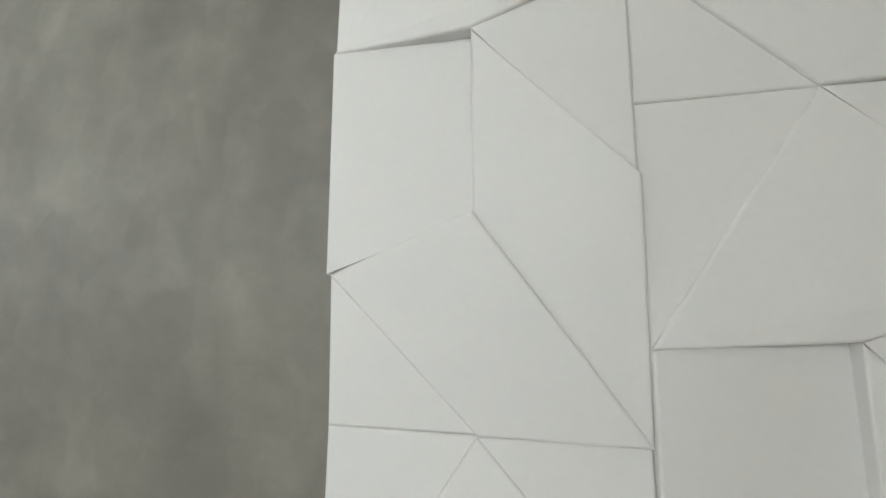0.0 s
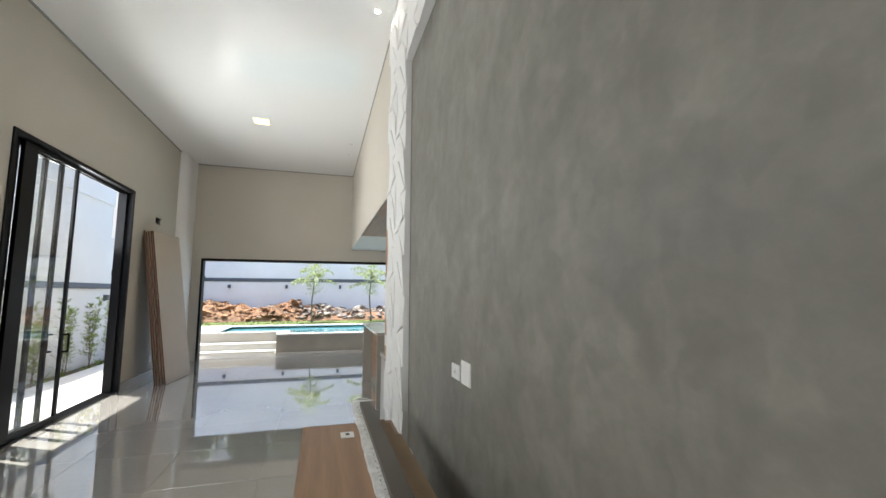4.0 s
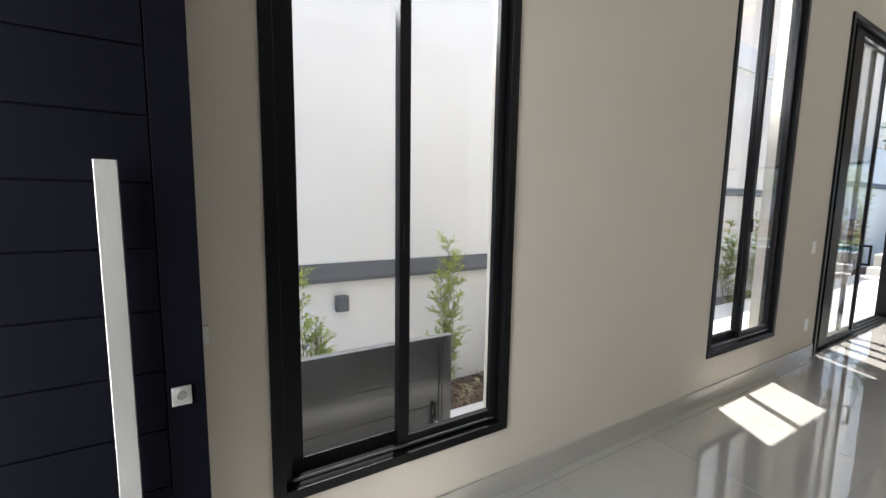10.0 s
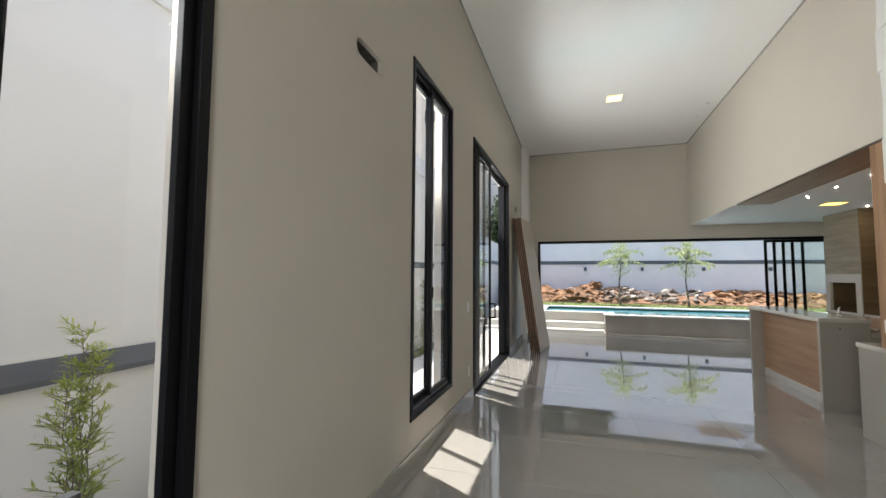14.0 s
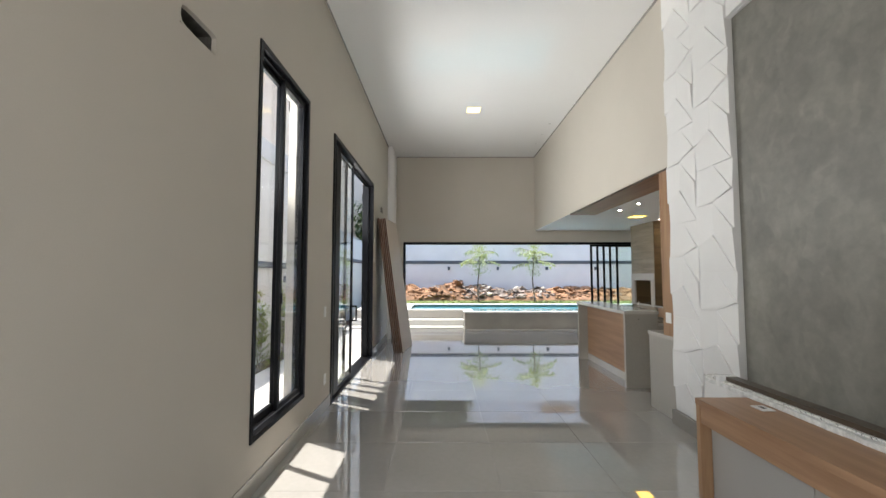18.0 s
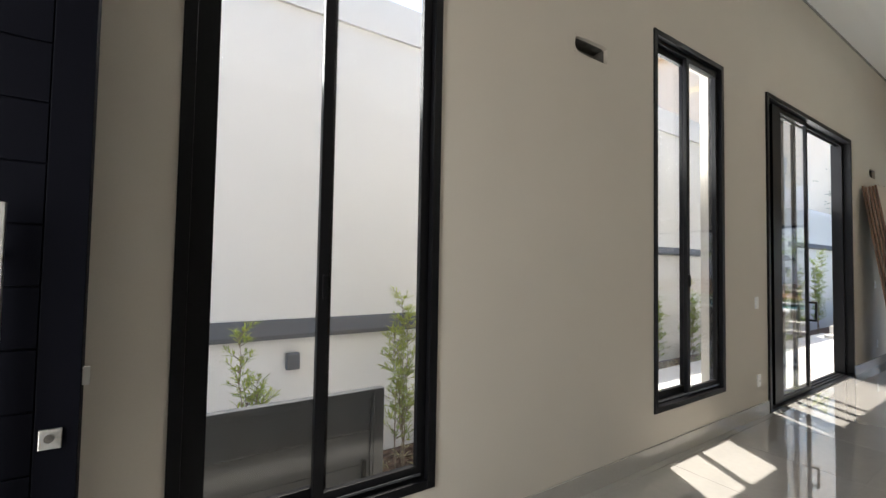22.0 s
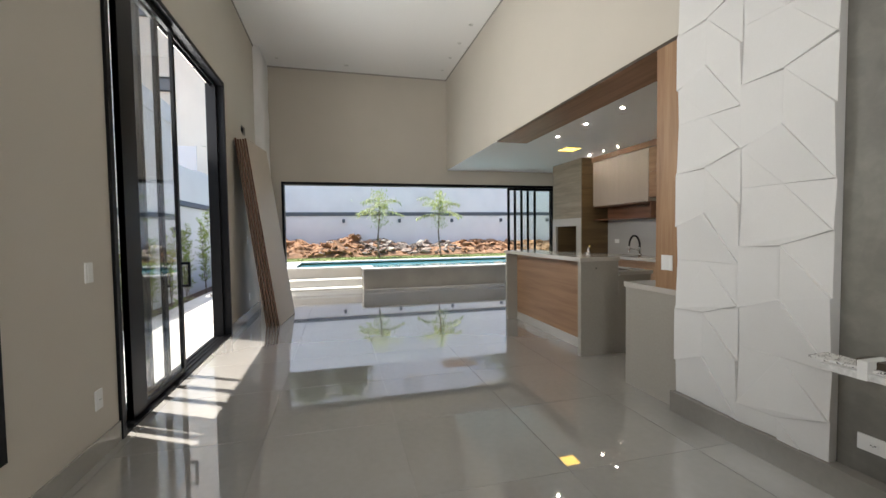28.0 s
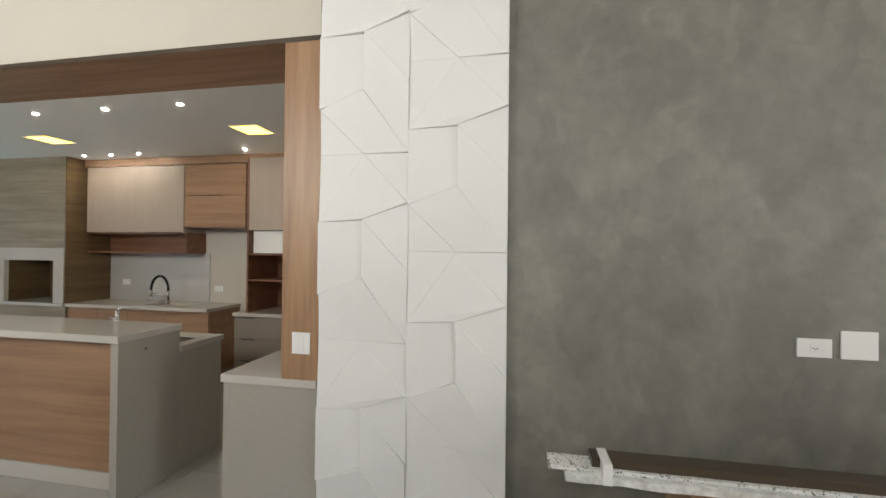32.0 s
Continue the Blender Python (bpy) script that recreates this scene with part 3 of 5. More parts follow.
def tall_window(name, x0, x1, z0, z1):
    w = thing(name, ((x0 + x1) / 2, YL - 0.1, z0), "tall black aluminium sliding window with two clear panes", "window", kind="structure")
    f = 0.045
    yo, yi = YL - 0.105, YL + 0.012
    part("window_frame", boxes((x0, x0 + f, yo, yi, z0, z1), (x1 - f, x1, yo, yi, z0, z1), (x0 + f, x1 - f, yo, yi, z0, z0 + f), (x0 + f, x1 - f, yo, yi, z1 - f, z1), bevel=0.003), M_BLACK, w)
    # guide rails stepping in towards the glass
    part("inner_track", boxes((x0 + f, x0 + f + 0.006, yo, yi - 0.035, z0 + f, z1 - f), (x1 - f - 0.028, x1 - f, yo, yi - 0.035, z0 + f, z1 - f), (x0 + f, x1 - f, yo, yi - 0.045, z0 + f, z0 + f + 0.022), (x0 + f, x1 - f, yo, yi - 0.035, z1 - f - 0.03, z1 - f)), M_BLACK, w)
    part("guide_rail", boxes((x0 + f + 0.03, x1 - f - 0.03, YL - 0.014, YL - 0.009, z0 + f + 0.022, z0 + f + 0.032)), M_GATE, w, "thin bare-metal guide rail")
    m = (x0 + x1) / 2
    leaf(w, x0 + f + 0.004, m + 0.035, z0 + f + 0.02, z1 - f - 0.02, YL - 0.036, 0.046)
    s = leaf(w, m - 0.035, x1 - f - 0.02, z0 + f + 0.02, z1 - f - 0.02, YL - 0.076)
    part("latch", boxes((m - 0.004, m + 0.018, YL - 0.020, YL - 0.008, 1.32, 1.42), bevel=0.003), M_BLACK, s)
    return w


tall_window("window_1", *W1)
tall_window("window_2", *W2)

sd = thing("sliding_door", (sum(SD[:2]) / 2, YL - 0.1, 0), "black aluminium sliding glass door standing half open", "door", kind="structure")
sd.name = "door_1"
x0, x1, z0, z1 = SD
part("door_frame", boxes((x0, x0 + 0.05, YL - 0.15, YL + 0.02, 0.0, z1), (x1 - 0.05, x1, YL - 0.15, YL + 0.02, 0.0, z1), (x0 + 0.05, x1 - 0.05, YL - 0.15, YL + 0.02, z1 - 0.05, z1), bevel=0.003), M_BLACK, sd)
part("threshold", boxes((x0 + 0.05, x1 - 0.05, YL - 0.19, YL + 0.01, -0.005, 0.018), (x0 + 0.05, x1 - 0.05, YL - 0.045, YL - 0.039, 0.018, 0.03), (x0 + 0.05, x1 - 0.05, YL - 0.095, YL - 0.089, 0.018, 0.03), (x0 + 0.05, x1 - 0.05, YL - 0.145, YL - 0.139, 0.018, 0.03)), M_BLACK, sd)
part("head_track", boxes((x0 + 0.05, x1 - 0.05, YL - 0.068, YL - 0.062, z1 - 0.09, z1 - 0.05), (x0 + 0.05, x1 - 0.05, YL - 0.12, YL - 0.114, z1 - 0.09, z1 - 0.05)), M_BLACK, sd)
leaf(sd, -6.15, -5.385, 0.03, z1 - 0.06, YL - 0.122, 0.07, "door_leaf")
leaf(sd, -6.40, -5.50, 0.03, z1 - 0.06, YL - 0.082, 0.07, "door_leaf")
front = leaf(sd, -6.65, -5.575, 0.03, z1 - 0.06, YL - 0.042, 0.05, "door_leaf")
part("meeting_stile", boxes((-5.80, -5.575, YL - 0.062, YL - 0.02, 0.03, z1 - 0.06), bevel=0.003), M_BLACK, front)
HX = -6.625
part("door_handle", boxes((HX - 0.012, HX + 0.012, YL - 0.03, YL + 0.05, 0.86, 0.884), (HX - 0.012, HX + 0.012, YL - 0.03, YL + 0.05, 1.076, 1.10), (HX - 0.012, HX + 0.012, YL + 0.03, YL + 0.05, 0.884, 1.076), bevel=0.002), M_BLACK, front)
part("outer_handle", boxes((HX - 0.012, HX + 0.012, YL - 0.20, YL - 0.135, 0.86, 0.884), (HX - 0.012, HX + 0.012, YL - 0.20, YL - 0.135, 1.076, 1.10), (HX - 0.012, HX + 0.012, YL - 0.20, YL - 0.18, 0.884, 1.076), bevel=0.002), M_BLACK, front)
part("jamb_profile", boxes((x0 + 0.05, x0 + 0.12, YL - 0.18, YL - 0.06, 0.02, z1 - 0.05), bevel=0.003), M_BLACK, sd)

# pool opening: frame and the stacked sliding leaves
po = thing("door_2", (XB - 0.1, 0.5, 0), "wide black sliding door with five leaves stacked open", "door", kind="structure")
part("door_frame", boxes((XB - 0.19, XB + 0.012, OPEN_L, OPEN_L + 0.05, 0, OPEN_T), (XB - 0.19, XB + 0.012, OPEN_R - 0.05, OPEN_R, 0, OPEN_T), (XB - 0.19, XB + 0.012, OPEN_L + 0.05, OPEN_R - 0.05, OPEN_T - 0.06, OPEN_T), bevel=0.003), M_BLACK, po)
part("threshold", boxes((XB - 0.19, XB - 0.17, OPEN_L + 0.05, OPEN_R - 0.05, -0.004, 0.003), (XB - 0.05, XB - 0.03, OPEN_L + 0.05, OPEN_R - 0.05, -0.004, 0.003)), M_SKIRT, po, "flush grey floor track")
for k, yk in enumerate((2.42, 2.60, 2.785, 2.97, 3.17)):
    xk = XB - 0.02 - 0.032 * k
    y2 = OPEN_R - 0.052
    s = part("door_leaf", boxes((xk - 0.012, xk + 0.012, yk, yk + 0.055, 0.012, OPEN_T - 0.065), (xk - 0.012, xk + 0.012, y2 - 0.05, y2, 0.012, OPEN_T - 0.065), (xk - 0.012, xk + 0.012, yk + 0.055, y2 - 0.05, 0.012, 0.07), (xk - 0.012, xk + 0.012, yk + 0.055, y2 - 0.05, OPEN_T - 0.12, OPEN_T - 0.065)), M_BLACK, po)
    gb = bmesh.new()
    gb.faces.new([gb.verts.new((xk, yy, zz)) for yy, zz in ((yk + 0.05, 0.065), (y2 - 0.045, 0.065), (y2 - 0.045, OPEN_T - 0.115), (yk + 0.05, OPEN_T - 0.115))])
    g = part("pane", gb, M_GLASSG, s, "clear glass pane with a faint green tint")
    g.visible_shadow = False
    if k == 0:
        part("door_handle", tubes(((xk + 0.01, yk + 0.03, 0.98), (xk + 0.07, yk + 0.03, 0.98), 0.01), ((xk + 0.01, yk + 0.03, 1.22), (xk + 0.07, yk + 0.03, 1.22), 0.01), ((xk + 0.065, yk + 0.03, 0.96), (xk + 0.065, yk + 0.03, 1.24), 0.011)), M_BLACK, s)

# ---- entrance door leaf, swung open along the window wall ----
ed = thing("entrance_door", (1.04, -2.70, 0.0), "open black lacquered entrance door with a long steel pull", "door")
part("leaf", boxes((0.052, 1.04, -2.725, -2.682, 0.012, 2.98), bevel=0.003), M_DOOR, ed)
part("bottom_rail", boxes((0.145, 0.947, -2.682, -2.676, 0.012, 0.0735), bevel=0.0018), M_DOOR, ed)
part("stile", boxes((0.052, 0.142, -2.682, -2.675, 0.012, 2.98), (0.95, 1.04, -2.682, -2.675, 0.012, 2.98), bevel=0.002), M_DOOR, ed)
for k in range(18):
    za = 0.078 + 0.1655 * k
    part("board", boxes((0.145, 0.947, -2.682, -2.676, za, min(za + 0.1605, 2.975)), bevel=0.0018), M_DOOR, ed)
pull = part("pull_handle", boxes((0.205, 0.251, -2.64, -2.625, 0.585, 1.615), bevel=0.002), M_STEEL, ed, "long flat brushed-steel pull")
part("standoff", tubes(((0.228, -2.68, 0.72), (0.228, -2.64, 0.72), 0.01), ((0.228, -2.68, 1.48), (0.228, -2.64, 1.48), 0.01)), M_STEEL, pull)
lock = part("lock_plate", boxes((0.085, 0.132, -2.676, -2.669, 0.965, 1.018), bevel=0.002), M_STEEL, ed, "square steel lock plate")
part("lock_cylinder", tubes(((0.108, -2.67, 0.997), (0.108, -2.655, 0.997), 0.011)), M_CHROME, lock)
part("latch_bolt", boxes((0.037, 0.052, -2.71, -2.695, 1.12, 1.17)), M_STEEL, ed)


# ---- wall plates ----
def plate(x, z, w, h, face, kind="power_socket", y=None, marks=1, label="white plastic power socket plate on the wall"):
    """A switch or socket plate on a wall along x; face +1 looks to +y."""
    y = (YL if face > 0 else YG) if y is None else y
    ob = thing(kind, (x, y, z), label, "socket" if "socket" in kind else "switch")
    a, b = sorted((y, y + face * 0.009))
    part("plate", boxes((x - w / 2, x + w / 2, a, b, z - h / 2, z + h / 2), bevel=0.002), M_PLATE, ob)
    for k in range(marks):
        zz = z + (k - (marks - 1) / 2) * 0.03
        a, b = sorted((y + face * 0.009, y + face * 0.012))
        insert = part("insert", boxes((x - 0.018, x + 0.018, a, b, zz - 0.012, zz + 0.012), bevel=0.001), M_PLATE, ob)
        if "socket" in kind:
            a, b = sorted((y + face * 0.0125, y + face * 0.013))
            part("pin_hole", boxes((x - 0.010, x - 0.006, a, b, zz - 0.003, zz + 0.003), (x + 0.006, x + 0.010, a, b, zz - 0.003, zz + 0.003), (x - 0.002, x + 0.002, a, b, zz - 0.007, zz - 0.002)), M_DARK, insert)
    return ob


plate(-5.06, 1.142, 0.075, 0.12, 1, "light_switch", marks=3, label="white plastic triple light switch plate")
plate(-5.10, 0.364, 0.075, 0.12, 1, "power_socket")
plate(-9.48, 0.34, 0.075, 0.12, 1, "power_socket")
plate(-9.44, 1.27, 0.075, 0.12, 1, "light_switch", marks=2, label="white plastic light switch plate")
plate(-3.552, 0.307, 0.13, 0.078, -1, "power_socket", label="white plastic horizontal socket plate on cement wall")
plate(-2.37, 1.196, 0.135, 0.082, -1, "power_socket", label="white plastic horizontal socket plate on cement wall")
plate(-2.20, 1.214, 0.138, 0.122, -1, "blank_plate", marks=0, label="white blank cover plate on cement wall")

for hole in (HOLE_A, HOLE_B):
    a, b, c, d = hole
    e = 0.004
    structure("pipe_chase", boxes((a + e, b - e, YL - 0.14, YL - 0.12, c + e, d - e), (a - e, a + e, YL - 0.14, YL - 0.031, c, d), (b - e, b + e, YL - 0.14, YL - 0.031, c, d), (a + e, b - e, YL - 0.14, YL - 0.031, d - e, d + e), (a + e, b - e, YL - 0.14, YL - 0.031, c - e, c + e)), M_HOLE, "rough open chase for pipes in the wall", "opening")

for a, b, c, d in (HOLE_A, HOLE_B):
    bm = bmesh.new()
    n = 36
    outer, inner, deep = [], [], []
    mx, mz, hx, hz = (a + b) / 2, (c + d) / 2, (b - a) / 2, (d - c) / 2
    for k in range(n):
        q = k * math.tau / n
        u, v = math.cos(q), math.sin(q)
        f = 1 / max(abs(u), abs(v))
        ox, oz = u * f, v * f
        round_end = 0.12 * max(0.0, ox) * oz * oz + 0.03 * (1 + ox) / 2
        r = 1 - round_end - 0.02 * noise.noise(Vector((u * 2.3 + a, v * 2.3, c)))
        outer.append(bm.verts.new((mx + ox * (hx + 0.002), YL + 0.0015, mz + oz * (hz + 0.002))))
        inner.append(bm.verts.new((mx + ox * hx * min(r, 0.985), YL + 0.001, mz + oz * hz * min(r, 0.97))))
        deep.append(bm.verts.new((mx + ox * hx * min(r, 0.985), YL - 0.03, mz + oz * hz * min(r, 0.97))))
    for k in range(n):
        j = (k + 1) % n
        bm.faces.new((outer[k], outer[j], inner[j], inner[k]))
        bm.faces.new((inner[k], inner[j], deep[j], deep[k]))
    structure("trim_chase", bm, M_WALL, "ragged plaster rim round the pipe chase", "trim")

# ---- boards leaning on the wall ----
for k in range(5):
    b = thing("board", (0, 0, 0), "brown laminated MDF board leaning on the wall", "board", "stack of leaning boards")
    ln = 2.76 - 0.008 * ((k * 3) % 4)
    part("core", boxes((-0.99 - 0.01 * (k % 3), 0.0, -0.0105, 0.0105, 0, ln), bevel=0.0015), M_MDF, b)
    part("facing", boxes((-0.985 - 0.01 * (k % 3), -0.005, 0.0108, 0.0116, 0.004, ln - 0.004)), M_MDFACE, b, "beige laminate facing")
    part("facing", boxes((-0.985 - 0.01 * (k % 3), -0.005, -0.0116, -0.0108, 0.004, ln - 0.004)), M_DARK, b, "dark backing sheet")
    b.matrix_basis = pose(-8.615 + 0.008 * ((k * 5) % 3), -2.555 + k * 0.0415, 0.002, 7.35 + 0.17 * k, 0, -5.5 - 0.3 * k)

# ---- ceiling lights ----
def downlight(x, y, z, r=0.04, lit=True, group="recessed spots", lens=None):
    d = thing("recessed_spot", (x, y, z), "small white recessed ceiling spot, " + ("switched on" if lit else "switched off"), "ceiling light", group)
    bm = bmesh.new()
    n = 20
    prof = ((r * 1.35, 0.0), (r * 1.35, -0.004), (r, -0.006), (r * 0.92, 0.0))
    rings = [[bm.verts.new((x + q * math.cos(k * math.tau / n), y + q * math.sin(k * math.tau / n), z + h - 0.001)) for k in range(n)] for q, h in prof]
    for a, b in zip(rings, rings[1:]):
        for k in range(n):
            bm.faces.new((a[k], a[(k + 1) % n], b[(k + 1) % n], b[k])).smooth = True
    part("ring", bm, M_PLATE, d)
    part("lens", tubes(((x, y, z - 0.0085), (x, y, z - 0.001), r * 0.8, r * 0.92), sides=20), (lens or M_SPOT) if lit else M_SPOTOFF, d, "glowing lens" if lit else "")
    return d


def panel_light(x, y, z, w, h, glow_material=None):
    d = thing("panel_light", (x, y, z), "square recessed warm LED ceiling panel, switched on", "ceiling light", "recessed panels")
    part("frame", boxes((x - w / 2, x - w / 2 + 0.012, y - h / 2, y + h / 2, z - 0.008, z - 0.001), (x + w / 2 - 0.012, x + w / 2, y - h / 2, y + h / 2, z - 0.008, z - 0.001), (x - w / 2 + 0.012, x + w / 2 - 0.012, y - h / 2, y - h / 2 + 0.012, z - 0.008, z - 0.001), (x - w / 2 + 0.012, x + w / 2 - 0.012, y + h / 2 - 0.012, y + h / 2, z - 0.008, z - 0.001)), M_PLATE, d)
    part("diffuser", boxes((x - w / 2 + 0.012, x + w / 2 - 0.012, y - h / 2 + 0.012, y + h / 2 - 0.012, z - 0.005, z - 0.001)), glow_material or M_PANEL, d, "warm glowing diffuser")
    return d


panel_light(-8.10, -0.97, ZC, 0.30, 0.28, M_PANELH)
for x in (-8.84, -9.52, -10.16, -10.80):
    downlight(x, 0.715, ZC, 0.035, False, "hall ceiling spots")
for x in (-3.97, -4.46):
    downlight(x, 0.705, ZC, 0.03, True, "hall ceiling spots", M_SPOTH)
downlight(-10.97, -1.27, ZC, 0.05, False, "hall ceiling spots")
downlight(-10.9, -2.6, ZC, 0.035, False, "hall ceiling spots")
zk = ZK - 0.004
for x in (-7.78, -7.054, -6.33):
    downlight(x, 1.705, zk, 0.021, True, "kitchen ceiling spots")
for x in (-9.03, -8.62, -8.217, -6.77):
    downlight(x, 3.09, zk, 0.018, True, "kitchen ceiling spots")
panel_light(-8.615, 2.415, zk, 0.30, 0.30)
panel_light(-6.194, 2.419, zk, 0.30, 0.30)

# ---- kitchen: timber portal, return counter, island ----
portal = thing("timber_portal", (-4.84, 1.19, 0.9), "oak-laminate portal framing the kitchen opening", "cladding")
part("post", boxes((-4.92, -4.70, YR - 0.012, 1.41, 0.9, ZK - 0.03), bevel=0.002), M_WOODV, portal)
part("soffit", boxes((-8.22, -4.70, YR - 0.012, 1.41, ZK - 0.03, ZK - 0.005), bevel=0.002), M_SOFFIT, portal)
part("edge_band", boxes((-8.22, -4.70, YR - 0.0145, YR - 0.0122, ZK - 0.031, ZK - 0.004)), M_BROWN, portal, "dark brown edge band")
plate(-4.80, 1.10, 0.105, 0.115, -1, "light_switch", y=YR - 0.012, marks=3, label="white plastic triple switch plate on the timber post")

rc = thing("return_counter", (-5.02, 1.2, 0), "grey quartz return counter beside the relief panels", "counter")
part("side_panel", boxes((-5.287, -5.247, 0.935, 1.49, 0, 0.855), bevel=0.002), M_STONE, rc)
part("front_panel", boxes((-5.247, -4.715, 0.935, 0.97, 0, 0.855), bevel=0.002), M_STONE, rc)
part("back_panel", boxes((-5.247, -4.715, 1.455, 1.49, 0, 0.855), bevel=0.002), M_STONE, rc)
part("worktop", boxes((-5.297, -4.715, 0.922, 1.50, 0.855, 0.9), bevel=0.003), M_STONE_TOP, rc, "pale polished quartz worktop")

isl = thing("kitchen_island", (-7.09, 1.4, 0), "kitchen island with oak front, grey quartz sides and raised bar", "island")
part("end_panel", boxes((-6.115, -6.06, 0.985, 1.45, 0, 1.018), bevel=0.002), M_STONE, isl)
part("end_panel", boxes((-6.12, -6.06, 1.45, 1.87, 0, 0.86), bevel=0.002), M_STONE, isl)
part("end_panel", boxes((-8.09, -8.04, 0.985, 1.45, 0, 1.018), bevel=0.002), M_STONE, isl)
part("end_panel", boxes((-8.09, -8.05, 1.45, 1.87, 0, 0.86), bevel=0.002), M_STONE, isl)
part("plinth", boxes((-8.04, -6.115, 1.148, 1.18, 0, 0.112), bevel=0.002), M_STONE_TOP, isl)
part("front_panel", boxes((-8.04, -6.115, 1.155, 1.18, 0.114, 1.018), bevel=0.002), M_WOOD, isl, "recessed oak laminate front")
part("back_panel", boxes((-8.05, -6.12, 1.83, 1.86, 0.1, 0.86)), M_BEIGE, isl)
part("core", boxes((-8.04, -6.115, 1.185, 1.44, 0.0, 1.0)), M_GREYLAM, isl)
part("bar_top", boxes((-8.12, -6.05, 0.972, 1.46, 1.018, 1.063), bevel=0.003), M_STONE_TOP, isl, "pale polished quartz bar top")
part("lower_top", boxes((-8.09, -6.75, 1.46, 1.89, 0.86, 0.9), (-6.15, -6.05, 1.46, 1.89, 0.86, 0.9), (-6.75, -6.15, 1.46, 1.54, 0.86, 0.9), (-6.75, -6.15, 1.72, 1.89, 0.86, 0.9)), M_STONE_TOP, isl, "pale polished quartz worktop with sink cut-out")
part("sink_bowl", boxes((-6.75, -6.15, 1.54, 1.72, 0.68, 0.69), (-6.76, -6.75, 1.54, 1.72, 0.68, 0.895), (-6.15, -6.14, 1.54, 1.72, 0.68, 0.858), (-6.75, -6.15, 1.53, 1.54, 0.68, 0.858), (-6.75, -6.15, 1.72, 1.73, 0.68, 0.858)), M_DARK, isl)
part("socket_hole", tubes(((-6.062, 1.175, 0.945), (-6.0585, 1.175, 0.945), 0.008)), M_DARK, isl)
tap = thing("bar_tap", (-6.57, 1.42, 1.063), "short chrome pillar tap on the bar", "tap")
part("body", tubes(((-6.57, 1.42, 1.063), (-6.57, 1.42, 1.075), 0.028), ((-6.57, 1.42, 1.075), (-6.57, 1.42, 1.14), 0.017, 0.013), ((-6.57, 1.42, 1.14), (-6.54, 1.42, 1.165), 0.012, 0.006)), M_CHROME, tap)
part("lever", tubes(((-6.57, 1.42, 1.07), (-6.63, 1.42, 1.085), 0.008)), M_CHROME, tap)

# ---- kitchen: barbecue, base units, wall units, tower ----
bbq = thing("barbecue_hood", (-9.87, 3.4, 0), "built-in barbecue with wood-look porcelain cladding", "barbecue")
part("base", boxes((-10.41, -9.32, 3.12, YK, 0, 0.86), bevel=0.003), M_BBQ, bbq)
part("hood", boxes((-10.41, -9.32, 3.10, YK, 1.60, ZK - 0.004), bevel=0.003), M_BBQ, bbq)
part("hood_side", boxes((-9.32, -9.30, 3.10, YK, 0.9, ZK - 0.004), bevel=0.003), M_BBQD, bbq, "brown wood-look porcelain side")
part("surround", boxes((-10.41, -10.27, 3.09, 3.14, 0.9, 1.60), (-9.48, -9.32, 3.09, 3.14, 0.9, 1.60), (-10.27, -9.48, 3.09, 3.14, 1.44, 1.60), bevel=0.002), M_STONE_TOP, bbq, "pale quartz surround of the fire opening")
part("firebox", boxes((-10.27, -9.48, 3.62, 3.66, 0.9, 1.6), (-10.30, -10.27, 3.14, 3.66, 0.9, 1.6), (-9.48, -9.45, 3.14, 3.66, 0.9, 1.6), (-10.27, -9.48, 3.14, 3.66, 1.55, 1.6)), M_BBQD, bbq, "brown lined firebox")
part("ledge", boxes((-10.43, -9.30, 3.07, YK, 0.86, 0.9), bevel=0.003), M_STONE_TOP, bbq)


def base_unit(x0, x1, doors, material=M_BEIGE, front=3.14, top=0.86, drawers=0):
    u = thing("base_cabinet", ((x0 + x1) / 2, 3.4, 0), "fitted kitchen base cabinet" + (" with three drawers" if drawers else " with doors"), "cabinet", "fitted base units")
    part("body", boxes((x0, x1, front + 0.02, YK, 0.1, top)), material, u)
    part("plinth", boxes((x0, x1, front + 0.06, YK, 0, 0.1)), M_STONE, u)
    if drawers:
        h = (top - 0.1) / drawers
        for k in range(drawers):
            d = part("drawer_front", boxes((x0 + 0.003, x1 - 0.003, front, front + 0.02, 0.1 + k * h + 0.004, 0.1 + (k + 1) * h - 0.012), bevel=0.001), material, u)
            part("finger_pull", boxes((x0 + 0.10, x0 + 0.26, front - 0.008, front + 0.002, 0.1 + (k + 1) * h - 0.02, 0.1 + (k + 1) * h - 0.012)), M_BLACK, d)
    else:
        w = (x1 - x0) / doors
        for k in range(doors):
            part("cabinet_door", boxes((x0 + k * w + 0.003, x0 + (k + 1) * w - 0.003, front, front + 0.02, 0.104, top - 0.02), bevel=0.001), material, u)
    return u


base_unit(-9.30, -8.40, 2, M_WOOD)
base_unit(-8.40, -7.26, 2, M_WOOD)
wt = thing("worktop", (-8.40, 3.4, 0.86), "pale polished quartz kitchen worktop with sink", "worktop")
part("slab", boxes((-9.30, -8.30, 3.10, YK, 0.86, 0.9), (-7.74, -7.25, 3.10, YK, 0.86, 0.9), (-8.30, -7.74, 3.10, 3.22, 0.86, 0.9), (-8.30, -7.74, 3.58, YK, 0.86, 0.9)), M_STONE_TOP, wt)
part("sink_bowl", boxes((-8.30, -7.74, 3.22, 3.58, 0.70, 0.71), (-8.31, -8.30, 3.22, 3.58, 0.70, 0.86), (-7.74, -7.73, 3.22, 3.58, 0.70, 0.86)), M_STEEL, wt, "steel sink bowl")
